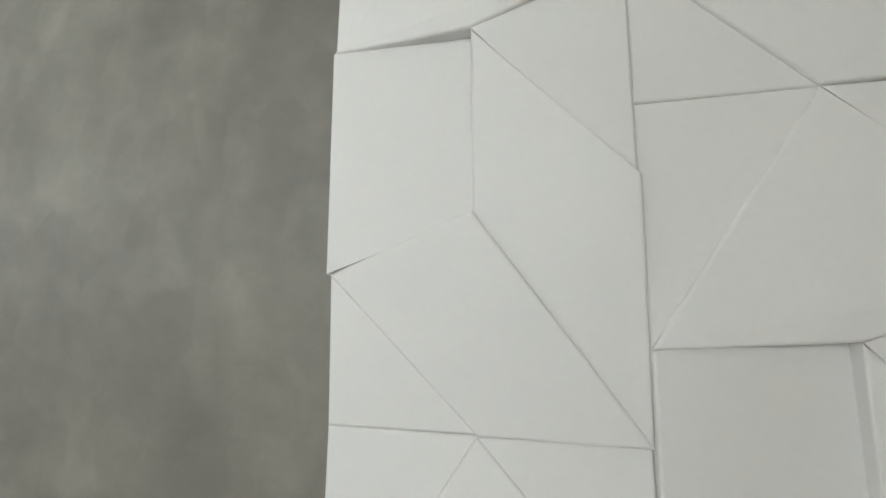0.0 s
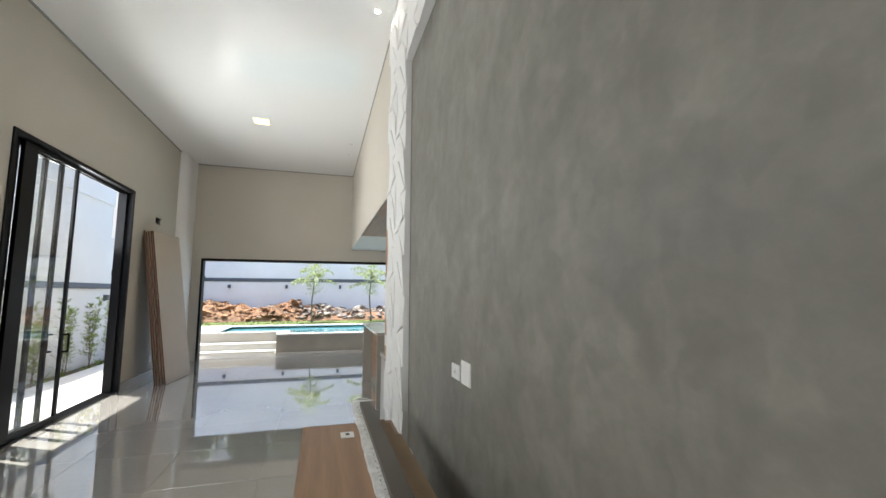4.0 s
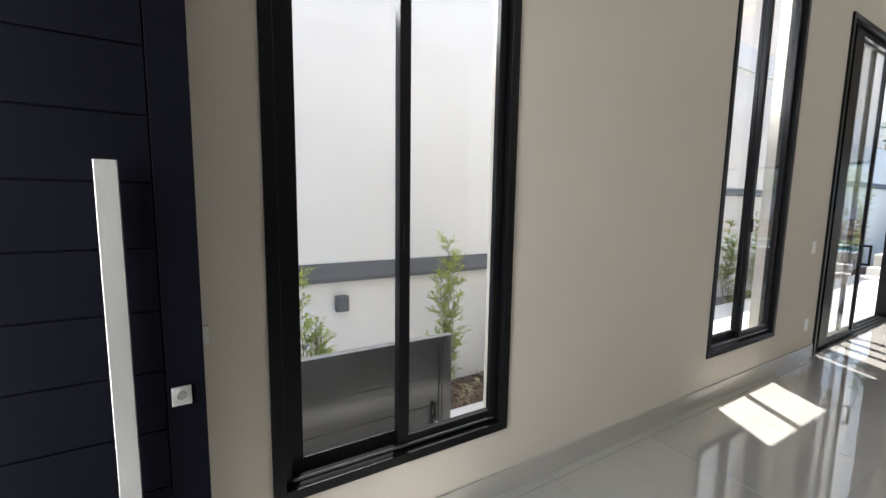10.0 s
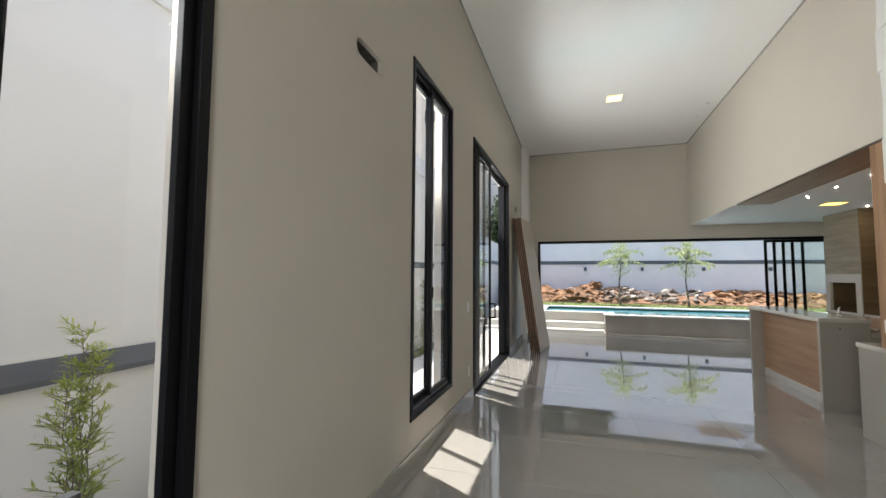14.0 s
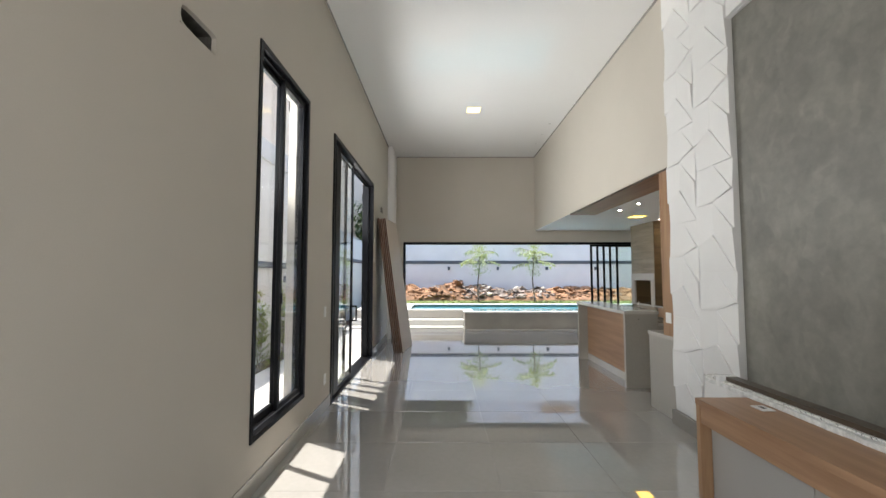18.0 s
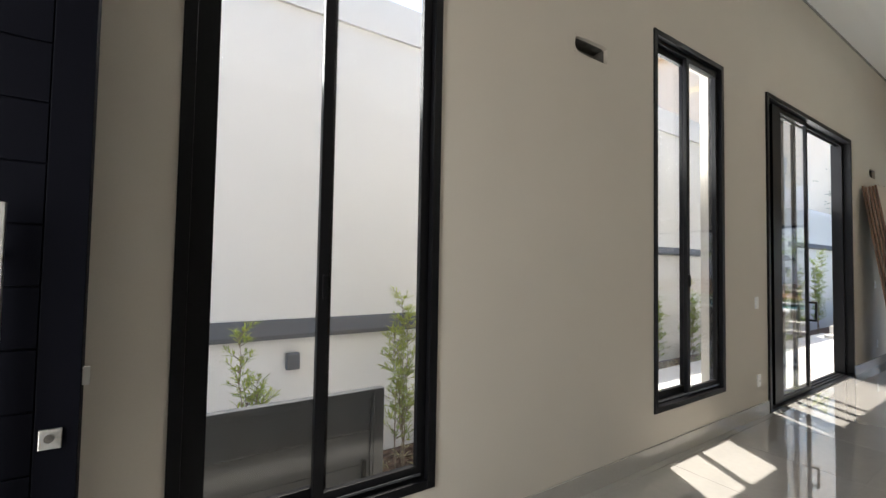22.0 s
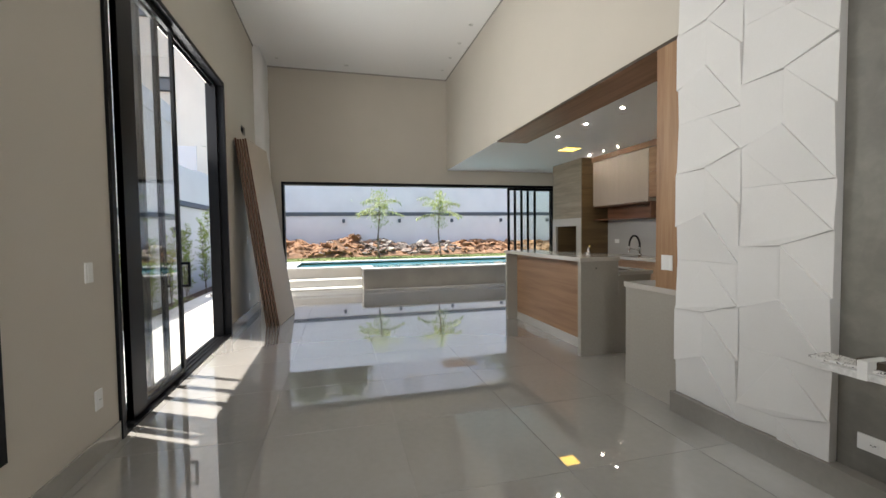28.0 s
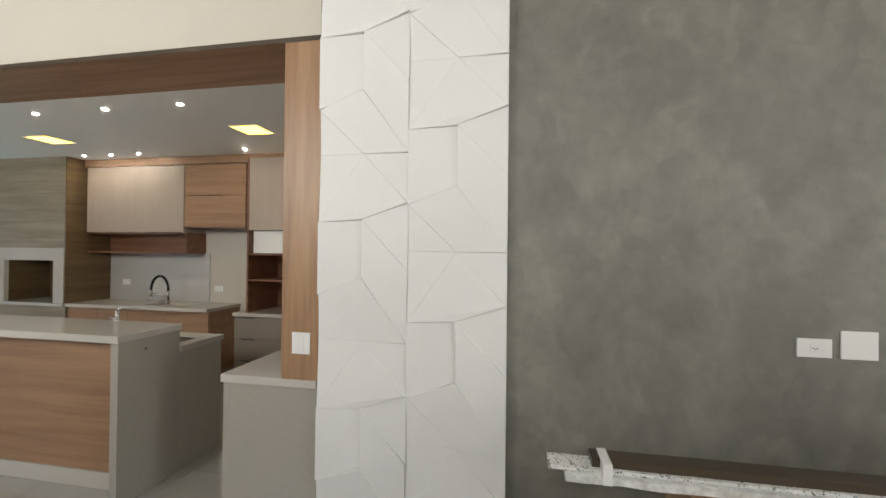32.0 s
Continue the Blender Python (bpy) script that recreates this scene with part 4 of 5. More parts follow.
structure("backsplash", boxes((-9.30, -7.715, YK - 0.014, YK - 0.002, 0.9, 1.55)), M_SPLASH, "glossy grey kitchen backsplash", "backsplash")
plate(-9.02, 1.14, 0.12, 0.075, -1, "power_socket", y=YK - 0.014)
plate(-7.58, 1.08, 0.12, 0.075, -1, "power_socket", y=YK)

FX, FY = -8.09, 3.42
fa = thing("kitchen_faucet", (FX, FY, 0.9), "black spring-neck kitchen faucet with steel base", "faucet")
part("base", tubes(((FX, FY, 0.9), (FX, FY, 0.945), 0.026, 0.02), ((FX, FY, 0.945), (FX, FY, 1.072), 0.014)), M_CHROME, fa)
bm = bmesh.new()
arc = [Vector((FX - 0.13 + 0.13 * math.cos(a), FY, 1.07 + 0.18 * math.sin(a))) for a in [k * math.pi / 16 for k in range(17)]]
for a, b in zip(arc, arc[1:]):
    add_tube(bm, a, b, 0.011, sides=10)
for k in range(48):
    q = k / 48 * math.pi
    c = Vector((FX - 0.13 + 0.13 * math.cos(q), FY, 1.07 + 0.18 * math.sin(q)))
    d = Vector((-0.13 * math.sin(q), 0, 0.18 * math.cos(q))).normalized()
    add_tube(bm, c - d * 0.003, c + d * 0.003, 0.0165, sides=10)
part("spring_neck", bm, M_BLACK, fa, "black spring neck")
part("spray_head", tubes(((FX - 0.26, FY, 1.072), (FX - 0.26, FY, 0.98), 0.014, 0.02), ((FX - 0.26, FY, 0.98), (FX - 0.26, FY, 0.96), 0.02, 0.015)), M_CHROME, fa)
part("support_arm", tubes(((FX, FY, 1.0), (FX - 0.25, FY, 1.03), 0.006)), M_CHROME, fa)
part("lever", tubes(((FX, FY, 0.925), (FX + 0.07, FY - 0.02, 0.945), 0.007)), M_CHROME, fa)

YU = 3.335
wu = thing("wall_cabinet", (-8.54, 3.5, 1.815), "beige laminate wall cabinet with one wide flap door", "cabinet", "fitted wall units")
part("body", boxes((-9.28, -7.80, YU + 0.02, YK, 1.815, 2.665)), M_BEIGE, wu)
flap = part("cabinet_door", boxes((-9.278, -7.803, YU, YU + 0.02, 1.815, 2.66), bevel=0.001), M_BEIGE, wu)
part("finger_pull", boxes((-8.36, -7.84, YU - 0.008, YU + 0.002, 1.808, 1.815)), M_BLACK, flap)
ni = thing("wall_shelf", (-8.4, 3.5, 1.54), "open oak shelf box under the wall cabinets", "shelf")
part("bottom", boxes((-9.30, -7.80, YU + 0.03, YK, 1.545, 1.565)), M_WOODD, ni)
part("top", boxes((-9.30, -7.80, YU + 0.03, YK, 1.795, 1.807)), M_WOODD, ni)
part("back", boxes((-9.30, -7.80, YK - 0.02, YK, 1.565, 1.795)), M_WOODD, ni)
part("end_panel", boxes((-7.80, -7.782, YU + 0.03, YK, 1.545, 1.814), bevel=0.001), M_WOODD, ni)
wd = thing("wall_cabinet", (-7.36, 3.5, 1.87), "oak laminate wall cabinet with two stacked flaps", "cabinet", "fitted wall units")
part("body", boxes((-7.79, -6.925, YU + 0.02, YK, 1.87, 2.665)), M_WOODD, wd)
part("flap", boxes((-7.787, -6.93, YU - 0.004, YU + 0.02, 1.875, 2.27), bevel=0.001), M_WOOD, wd)
part("flap", boxes((-7.787, -6.93, YU - 0.004, YU + 0.02, 2.278, 2.66), bevel=0.001), M_WOOD, wd)
for zz in (1.868, 2.271):
    part("finger_pull", boxes((-7.45, -7.25, YU - 0.012, YU - 0.002, zz, zz + 0.006)), M_BLACK, wd)
structure("trim_kitchen", boxes((-9.30, -4.74, YU - 0.02, YK, 2.668, ZK - 0.006)), M_WOOD, "oak laminate cornice above the wall cabinets", "trim")
tw = thing("tall_cabinet", (-6.4, 3.4, 0), "tall kitchen unit with dark oak niches and beige drawers", "cabinet")
part("side_panel", boxes((-6.735, -6.712, 3.10, YK, 0.88, 2.665)), M_WOODD, tw)
part("top_box", boxes((-6.712, -5.60, 3.12, YK, 1.83, 2.665)), M_BEIGE, tw)
part("cabinet_door", boxes((-6.71, -6.25, 3.10, 3.12, 1.83, 2.66), bevel=0.001), M_BEIGE, tw)
part("cabinet_door", boxes((-6.245, -5.60, 3.10, 3.12, 1.83, 2.66), bevel=0.001), M_BEIGE, tw)
part("niche_back", boxes((-6.712, -5.60, YK - 0.02, YK, 0.88, 1.83)), M_WOODD, tw)
part("niche_shelf", boxes((-6.712, -5.60, 3.12, YK - 0.02, 1.24, 1.26)), M_WOODD, tw)
part("niche_shelf", boxes((-6.712, -5.60, 3.12, YK - 0.02, 1.54, 1.56)), M_WOODD, tw)
part("oven_front", boxes((-6.70, -6.0, 3.17, 3.19, 1.565, 1.825)), M_PLATE, tw, "pale glossy appliance front")
part("worktop", boxes((-6.88, -5.60, 3.06, YK - 0.02, 0.84, 0.88), bevel=0.002), M_STONE_TOP, tw)
base_unit(-6.87, -5.60, 1, M_TAUPE, 3.08, 0.84, drawers=3)

# ---- low cabinet under the cement wall, with wrapped profiles on it ----
rk = thing("media_cabinet", (-2.0, 0.53, 0), "low oak-laminate media cabinet with grey drawers", "cabinet")
part("top", boxes((-3.05, -0.72, 0.115, 0.70, 0.715, 0.755), bevel=0.002), M_WOOD, rk)
part("apron", boxes((-3.01, -0.76, 0.125, 0.15, 0.60, 0.715), bevel=0.002), M_WOOD, rk)
part("side_panel", boxes((-3.05, -3.01, 0.12, 0.70, 0.0, 0.715), bevel=0.002), M_WOODV, rk)
part("side_panel", boxes((-0.76, -0.72, 0.12, 0.70, 0.0, 0.715), bevel=0.002), M_WOODV, rk)
part("back_panel", boxes((-3.01, -0.76, 0.66, 0.68, 0.0, 0.715)), M_GREYLAM, rk)
part("bottom", boxes((-3.01, -0.76, 0.22, 0.66, 0.06, 0.09)), M_GREYLAM, rk)
for k in range(3):
    part("drawer_front", boxes((-3.005 + k * 0.748, -3.005 + (k + 1) * 0.748 - 0.006, 0.19, 0.21, 0.07, 0.60), bevel=0.002), M_GREYLAM, rk)
pp = thing("manual", (-2.81, 0.385, 0.757), "white folded paper slip on the cabinet", "paper")
part("sheet", boxes((-2.86, -2.76, 0.345, 0.425, 0.757, 0.762), bevel=0.001), M_PLATE, pp)
part("printed_block", boxes((-2.835, -2.795, 0.375, 0.398, 0.7622, 0.7628)), M_BLACK, pp)


def long_strip(name, label, category, a, b, w, h, material, wobble=0.0, material2=None):
    """A long thin packed bar from a to b, with crumpled sides."""
    a, b = Vector(a), Vector(b)
    ob = thing(name, a, label, category)
    d = (b - a).normalized()
    side = Vector((-d.y, d.x, 0)).normalized()
    bm = bmesh.new()
    n = 40
    rings = []
    for k in range(n + 1):
        c = a.lerp(b, k / n)
        j = [random.uniform(-wobble, wobble) for _ in range(8)]
        prof = ((-w / 2, 0), (w / 2, 0), (w / 2, h), (-w / 2, h))
        rings.append([bm.verts.new(c + side * (p[0] + j[i]) + Vector((0, 0, max(0, p[1] + j[i + 4])))) for i, p in enumerate(prof)])
    for r, s in zip(rings, rings[1:]):
        for i in range(4):
            bm.faces.new((r[i], r[(i + 1) % 4], s[(i + 1) % 4], s[i]))
    bm.faces.new(rings[0])
    bm.faces.new(rings[-1][::-1])
    part("wrap", bm, material, ob)
    return ob


long_strip("wrapped_profile", "long white film-wrapped profile lying on the cabinet", "profile", (-3.47, 0.50, 0.757), (-0.95, 0.505, 0.757), 0.09, 0.027, M_FILM, 0.005)


def speckled():
    """White foam sheet printed with scattered small dark marks."""
    m = mat("speckled_white_foam", (0.70, 0.695, 0.67), 0.7, vary=0.05, scale=9, fine=90, bump=0.4)
    n, l = m.node_tree.nodes, m.node_tree.links
    p = n["Principled BSDF"]
    base = p.inputs["Base Color"].links[0].from_socket
    geo = n.new("ShaderNodeNewGeometry")
    v = n.new("ShaderNodeTexNoise")
    v.inputs["Scale"].default_value, v.inputs["Detail"].default_value, v.inputs["Distortion"].default_value = 75, 1, 1.5
    l.new(geo.outputs["Position"], v.inputs["Vector"])
    r = n.new("ShaderNodeMapRange")
    r.inputs["From Min"].default_value, r.inputs["From Max"].default_value = 0.60, 0.64
    l.new(v.outputs[0], r.inputs[0])
    mx = n.new("ShaderNodeMix")
    mx.data_type = "RGBA"
    l.new(r.outputs[0], mx.inputs["Factor"])
    l.new(base, mx.inputs[6])
    mx.inputs[7].default_value = (0.05, 0.045, 0.04, 1)
    l.new(mx.outputs[2], p.inputs["Base Color"])
    return m


M_DOT = speckled()
long_strip("foam_strip", "long speckled white foam strip lying on the wrapped profile", "foam strip", (-3.53, 0.535, 0.785), (-0.95, 0.535, 0.785), 0.10, 0.012, M_DOT, 0.003)
bar = long_strip("brown_profile", "long dark brown aluminium profile with white straps", "profile", (-3.37, 0.545, 0.798), (-0.90, 0.545, 0.798), 0.085, 0.03, M_BROWN, 0.0)
part("strap", boxes((-3.34, -3.305, 0.452, 0.592, 0.757, 0.833), bevel=0.004), M_PLATE, bar, "white plastic strap")
part("strap", boxes((-1.73, -1.69, 0.452, 0.592, 0.757, 0.833), bevel=0.004), M_PLATE, bar, "white plastic strap")
cb = thing("cardboard_sheet", (-2.0, 0.75, 0.757), "brown cardboard packing lying on the cabinet", "cardboard")
part("sheet", boxes((-3.03, -0.95, 0.597, 0.645, 0.7565, 0.77), bevel=0.001), M_CARD, cb)
part("torn_flap", boxes((-2.95, -0.95, 0.645, 0.672, 0.7565, 0.768), bevel=0.001), M_CARD, cb)
part("torn_flap", boxes((-2.72, -0.95, 0.672, 0.708, 0.7565, 0.766), bevel=0.001), M_CARD, cb)


YS = -5.10
# ---- outside: ground, side passage, pool garden ----
gbm = bmesh.new()
add_box(gbm, -400, 400, -400, 400, -1.0, -0.62)
structure("ground", gbm, M_EARTH, "bare reddish earth ground", "ground")
structure("pavement", boxes((-13.2, -3.45, -4.57, YL - T, -0.62, -0.02), (-3.45, 1.9, -4.45, YL - T, -0.62, -0.40), (-13.2, -12.24, YL - T, 8.0, -0.62, -0.012), (XE + T, 4.0, YL - T, 3.0, -0.62, -0.02)), M_PAVE, "pale smooth paving round the house", "pavement")
structure("planting_bed", boxes((-16.0, -3.45, YS, -4.57, -0.62, -0.12), (-3.45, 3.5, YS, -4.45, -0.62, -0.45)), M_SOIL, "dark soil planting bed along the wall", "planting bed")

structure("garden_wall_south", boxes((-12.70, 6, YS - 0.2, YS, -0.62, 3.86), (-19.7, -12.70, YS - 0.2, YS, -0.62, 3.02), (-12.70, 6, YS - 0.2, YS + 0.035, 3.86, 4.25)), M_RENDER, "tall white rendered boundary wall with a coping ledge, stepping down", "wall")


def ledge_band(rows):
    """Slate-painted ledge: a lip at the bottom, its upper face sloping back to the wall."""
    bm = bmesh.new()
    for x0, x1, z0, z1 in rows:
        lip = z0 + 0.27 * (z1 - z0)
        prof = ((YS - 0.01, z0), (YS + 0.05, z0 + 0.008), (YS + 0.055, lip), (YS + 0.012, z1), (YS - 0.01, z1))
        ends = [[bm.verts.new((x, y, z)) for y, z in prof] for x in (x0, x1)]
        for i in range(5):
            j = (i + 1) % 5
            bm.faces.new((ends[0][i], ends[0][j], ends[1][j], ends[1][i]))
        bm.faces.new(ends[0][::-1])
        bm.faces.new(ends[1])
    return bm


structure("trim_south", ledge_band(((-3.45, 6, 0.77, 0.95), (-12.85, -3.45, 1.70, 1.835), (-19.5, -12.85, 2.05, 2.19))), M_BAND, "slate grey painted ledge band on the boundary wall", "trim")
structure("garden_wall_west", boxes((-19.7, -19.5, YS, 16, -0.62, 4.2)), M_RENDER_G, "off-white rendered boundary wall", "wall")
structure("trim_west", boxes((-19.5, -19.475, YS + 0.03, 16, 2.07, 2.22)), M_BAND, "slate grey painted band on the boundary wall", "trim")
structure("garden_wall_north", boxes((-19.5, XB - T, 9.0, 9.2, -0.62, 3.2)), M_RENDER, "white rendered boundary wall", "wall")
structure("glass_screen", boxes((-13.6, XB - T, 4.9, 4.92, 0.0, 2.1)), M_GLASS, "pale glass screen beside the pool", "screen")
meter = thing("meter_cabinet", (0.1, YS + 0.08, -0.45), "grey metal meter cabinet on the boundary wall", "cabinet")
part("body", boxes((-0.10, 0.32, YS, YS + 0.16, -0.45, 0.60), bevel=0.004), M_BAND, meter)
part("cabinet_door", boxes((-0.08, 0.30, YS + 0.16, YS + 0.17, 0.0, 0.57), bevel=0.003), M_BAND, meter)


def wall_lamp(x, y, z, facing):
    d = thing("wall_lamp", (x, y, z), "small grey box lamp on the boundary wall", "wall lamp", "boundary wall lamps")
    if facing == "y":
        part("housing", boxes((x - 0.055, x + 0.055, y, y + 0.09, z - 0.07, z + 0.07), bevel=0.004), M_BAND, d)
        part("back_plate", boxes((x - 0.045, x + 0.045, y - 0.0, y + 0.012, z - 0.085, z - 0.07)), M_BLACK, d)
    else:
        part("housing", boxes((x, x + 0.09, y - 0.055, y + 0.055, z - 0.07, z + 0.07), bevel=0.004), M_BAND, d)
        part("back_plate", boxes((x, x + 0.012, y - 0.045, y + 0.045, z - 0.085, z - 0.07)), M_BLACK, d)


wall_lamp(-1.06, YS, 0.575, "y")
wall_lamp(-3.355, YS, 1.767, "y")
for x in (-6.11, -9.4, -12.6):
    wall_lamp(x, YS, 1.48, "y")
for k in range(-1, 5):
    wall_lamp(-19.5, -1.29 + 2.29 * k, 1.87, "x")

gt = thing("garden_gate", (-0.3, -3.32, -0.40), "charcoal aluminium gate with fine horizontal grooves beside the window", "gate")
part("gate_frame", boxes((-1.16, -1.10, -3.345, -3.30, -0.37, 0.78), (0.55, 0.62, -3.345, -3.30, -0.37, 0.78), (-1.10, 0.55, -3.345, -3.30, 0.745, 0.78), (-1.10, 0.55, -3.345, -3.30, -0.37, -0.32), bevel=0.003), M_GATE, gt)
part("inner_bead", boxes((-1.10, -1.085, -3.325, -3.306, -0.32, 0.745), (-1.085, 0.55, -3.325, -3.306, 0.73, 0.745)), M_GATE, gt)
for k in range(6):
    part("slat", boxes((-1.085, 0.55, -3.335, -3.315, -0.318 + k * 0.1745, -0.318 + k * 0.1745 + 0.1725), bevel=0.002), M_GATE, gt)
for x in (-1.13, 0.585):
    part("foot", boxes((x - 0.03, x + 0.03, -3.345, -3.30, -0.40, -0.37)), M_BLACK, gt)
lever = part("lock_case", boxes((-1.06, -1.035, -3.315, -3.295, 0.18, 0.40), bevel=0.002), M_BLACK, gt, "black lock case")
part("gate_handle", tubes(((-1.047, -3.295, 0.30), (-1.047, -3.25, 0.30), 0.008), ((-1.047, -3.25, 0.30), (-0.93, -3.25, 0.30), 0.008)), M_STEEL, lever, "bare metal lever handle")

# pool
pl = thing("swimming_pool", (-13.9, 1.0, 0), "raised pool with pale stone walls and blue water", "pool")
part("front_wall", boxes((-12.55, -12.30, -0.94, 6.5, -0.1, 0.45)), M_POOLWALL, pl)
part("side_wall", boxes((-13.3, -12.55, -0.94, -0.70, -0.1, 0.45)), M_POOLWALL, pl)
part("front_wall", boxes((-13.3, -13.05, -4.3, -0.94, -0.1, 0.45)), M_POOLSIDE, pl)
part("coping", boxes((-12.56, -12.28, -0.96, 6.5, 0.45, 0.49), bevel=0.004), M_COPING, pl)
part("coping", boxes((-13.32, -12.56, -0.96, -0.66, 0.45, 0.49), bevel=0.004), M_COPING, pl)
part("coping", boxes((-13.32, -13.03, -4.3, -0.96, 0.45, 0.49), bevel=0.004), M_COPING, pl)
part("coping", boxes((-15.35, -13.32, -4.3, -2.62, 0.45, 0.49), bevel=0.004), M_COPING, pl)
part("coping", boxes((-15.7, -15.35, -4.3, 6.5, 0.45, 0.49), bevel=0.004), M_COPING, pl)
part("step", boxes((-13.05, -12.62, -4.3, -0.95, -0.05, 0.22), bevel=0.004), M_COPING, pl)
part("step", boxes((-12.62, -12.25, -4.3, -0.97, -0.05, 0.05), bevel=0.004), M_COPING, pl)
part("basin", boxes((-15.35, -12.5, -2.62, 6.5, -0.12, -0.08)), M_POOLTILE, pl)
part("water", boxes((-15.35, -12.56, -0.66, 6.5, 0.38, 0.41), (-15.35, -13.32, -2.62, -0.66, 0.38, 0.41)), M_WATER, pl, "clear blue pool water")
structure("lawn_base", boxes((-19.5, -15.7, -4.3, 8, -0.62, 0.47)), M_GRASS, "green lawn behind the pool", "lawn")

rnd = random.Random(5)


def grass_tufts():
    bm = bmesh.new()
    for _ in range(7000):
        x, y = rnd.uniform(-18.2, -15.75), rnd.uniform(-4.3, 6.5)
        h, a = rnd.uniform(0.012, 0.05), rnd.uniform(0, math.tau)
        dx, dy = 0.012 * math.cos(a), 0.012 * math.sin(a)
        bx, by = rnd.uniform(-0.03, 0.03), rnd.uniform(-0.03, 0.03)
        bm.faces.new([bm.verts.new(c) for c in ((x - dx, y - dy, 0.465), (x + dx, y + dy, 0.465), (x + bx, y + by, 0.465 + h))])
    return bm


tagged(part("grass", grass_tufts(), M_GRASS), "short green lawn grass behind the pool", "grass", kind="stuff")


def rock(x, y, z, sx, sy, sz, material, label):
    """A jagged broken stone: the hull of scattered points."""
    bm = bmesh.new()
    for _ in range(17):
        u, v = rnd.uniform(-1, 1), rnd.uniform(0, math.tau)
        q = math.sqrt(1 - u * u)
        k = rnd.uniform(0.65, 1.1)
        bm.verts.new((sx * k * q * math.cos(v), sy * k * q * math.sin(v), sz * k * u))
    res = bmesh.ops.convex_hull(bm, input=bm.verts)
    loose = [v for v in bm.verts if not v.link_faces]
    bmesh.ops.delete(bm, geom=loose, context="VERTS")
    bmesh.ops.subdivide_edges(bm, edges=bm.edges[:], cuts=2 if sx > 0.2 else 1, use_grid_fill=True)
    bm.normal_update()
    shift = Vector((x * 3.1, y * 2.7, z))
    for v in bm.verts:
        c = v.co / sx * 2.2 + shift
        v.co += v.normal * sx * (0.16 * noise.noise(c) + 0.09 * noise.noise(c * 2.7))
    ob = tagged(part("rock", bm, material), label, "rock", "rubble bank behind the pool")
    ob.matrix_basis = pose(x, y, z, rnd.uniform(-28, 28), rnd.uniform(-28, 28), rnd.uniform(0, 360))
    return ob


def bank_height(x, y):
    t = min(1.0, max(0.0, (x + 19.48) / 1.75))
    high = 0.86 if y < -0.6 else 0.54 if y < 3.1 else 0.50
    rough = 0.11 * noise.noise(Vector((x * 2.3, y * 1.9, 7))) + 0.06 * noise.noise(Vector((x * 6, y * 5, 1)))
    h = high * (1 - t) ** 0.75 * (0.78 + 0.6 * noise.noise(Vector((x * 0.9, y * 0.6, 3)))) + rough * min(1.0, 4 * (1 - t))
    shelf = 0.13
    step = math.floor(h / shelf)
    return 0.52 + max(-0.03, shelf * (step + min(1.0, max(0.0, (h / shelf - step) * 2.2 - 0.6))))


for k in range(285):
    y = rnd.uniform(-4.5, 7.5)
    x = rnd.uniform(-19.35, -17.75)
    ochre = (y < -0.6 or y > 3.1)
    h = bank_height(x, y)
    if ochre and rnd.random() < 0.93:
        s = rnd.choice((rnd.uniform(0.06, 0.14), rnd.uniform(0.06, 0.14), rnd.uniform(0.14, 0.26)))
        rock(x, y, h + 0.1 * s, s * 1.6, s, s * 0.5, M_ROCK, "ochre earthy rock in the rubble bank")
    else:
        s = rnd.uniform(0.07, 0.21)
        if rnd.random() < 0.22:
            rock(x, y, h + 0.3 * s, s * 1.4, s * 1.1, s * 0.5, M_ROCKP, "pale weathered stone in the rubble bank")
        else:
            rock(x, y, h + 0.3 * s, s * 1.5, s, s * 0.36, M_ROCKG, "grey-brown slate slab in the rubble bank")


for x, y, r0 in ((-18.4, -4.1, 0.52), (-18.5, -3.1, 0.46), (-18.35, -1.45, 0.50), (-18.6, -2.3, 0.44), (-18.5, -0.75, 0.34), (-18.8, 3.9, 0.24), (-18.9, 5.3, 0.26), (-18.7, 4.6, 0.2)):
    rock(x, y, bank_height(x, y) - 0.1 * r0, r0 * 1.5, r0, r0 * 0.55, M_ROCK, "large ochre boulder in the rubble bank")


def rubble(count, y0, y1):
    """Broken chips between the larger stones."""
    bm = bmesh.new()
    for _ in range(count):
        x, y = rnd.uniform(-19.35, -17.8), rnd.uniform(y0, y1)
        h, s = bank_height(x, y), rnd.uniform(0.03, 0.085)
        q = pose(x, y, h + 0.2 * s, rnd.uniform(-35, 35), rnd.uniform(-35, 35), rnd.uniform(0, 360))
        tall = rnd.uniform(0.3, 0.8)
        vs = [bm.verts.new(q @ Vector((u * s * rnd.uniform(0.6, 1.4), v * s * rnd.uniform(0.6, 1.2), w * s * tall * rnd.uniform(0.7, 1.1)))) for w in (-1, 1) for u, v in ((-1, -1), (1, -1), (1, 1), (-1, 1))]
        for f in ((3, 2, 1, 0), (4, 5, 6, 7), (0, 1, 5, 4), (1, 2, 6, 5), (2, 3, 7, 6), (3, 0, 4, 7)):
            bm.faces.new([vs[i] for i in f])
    return bm


tagged(part("rubble", rubble(160, -0.7, 3.2), M_ROCKG), "small broken slate chips scattered over the bank", "rubble", kind="stuff")
tagged(part("rubble", rubble(150, -4.3, -0.7), M_ROCK), "small ochre clods scattered over the bank", "rubble", kind="stuff")
tagged(part("rubble", rubble(150, 3.2, 7.5), M_ROCK), "small ochre clods scattered over the bank", "rubble", kind="stuff")


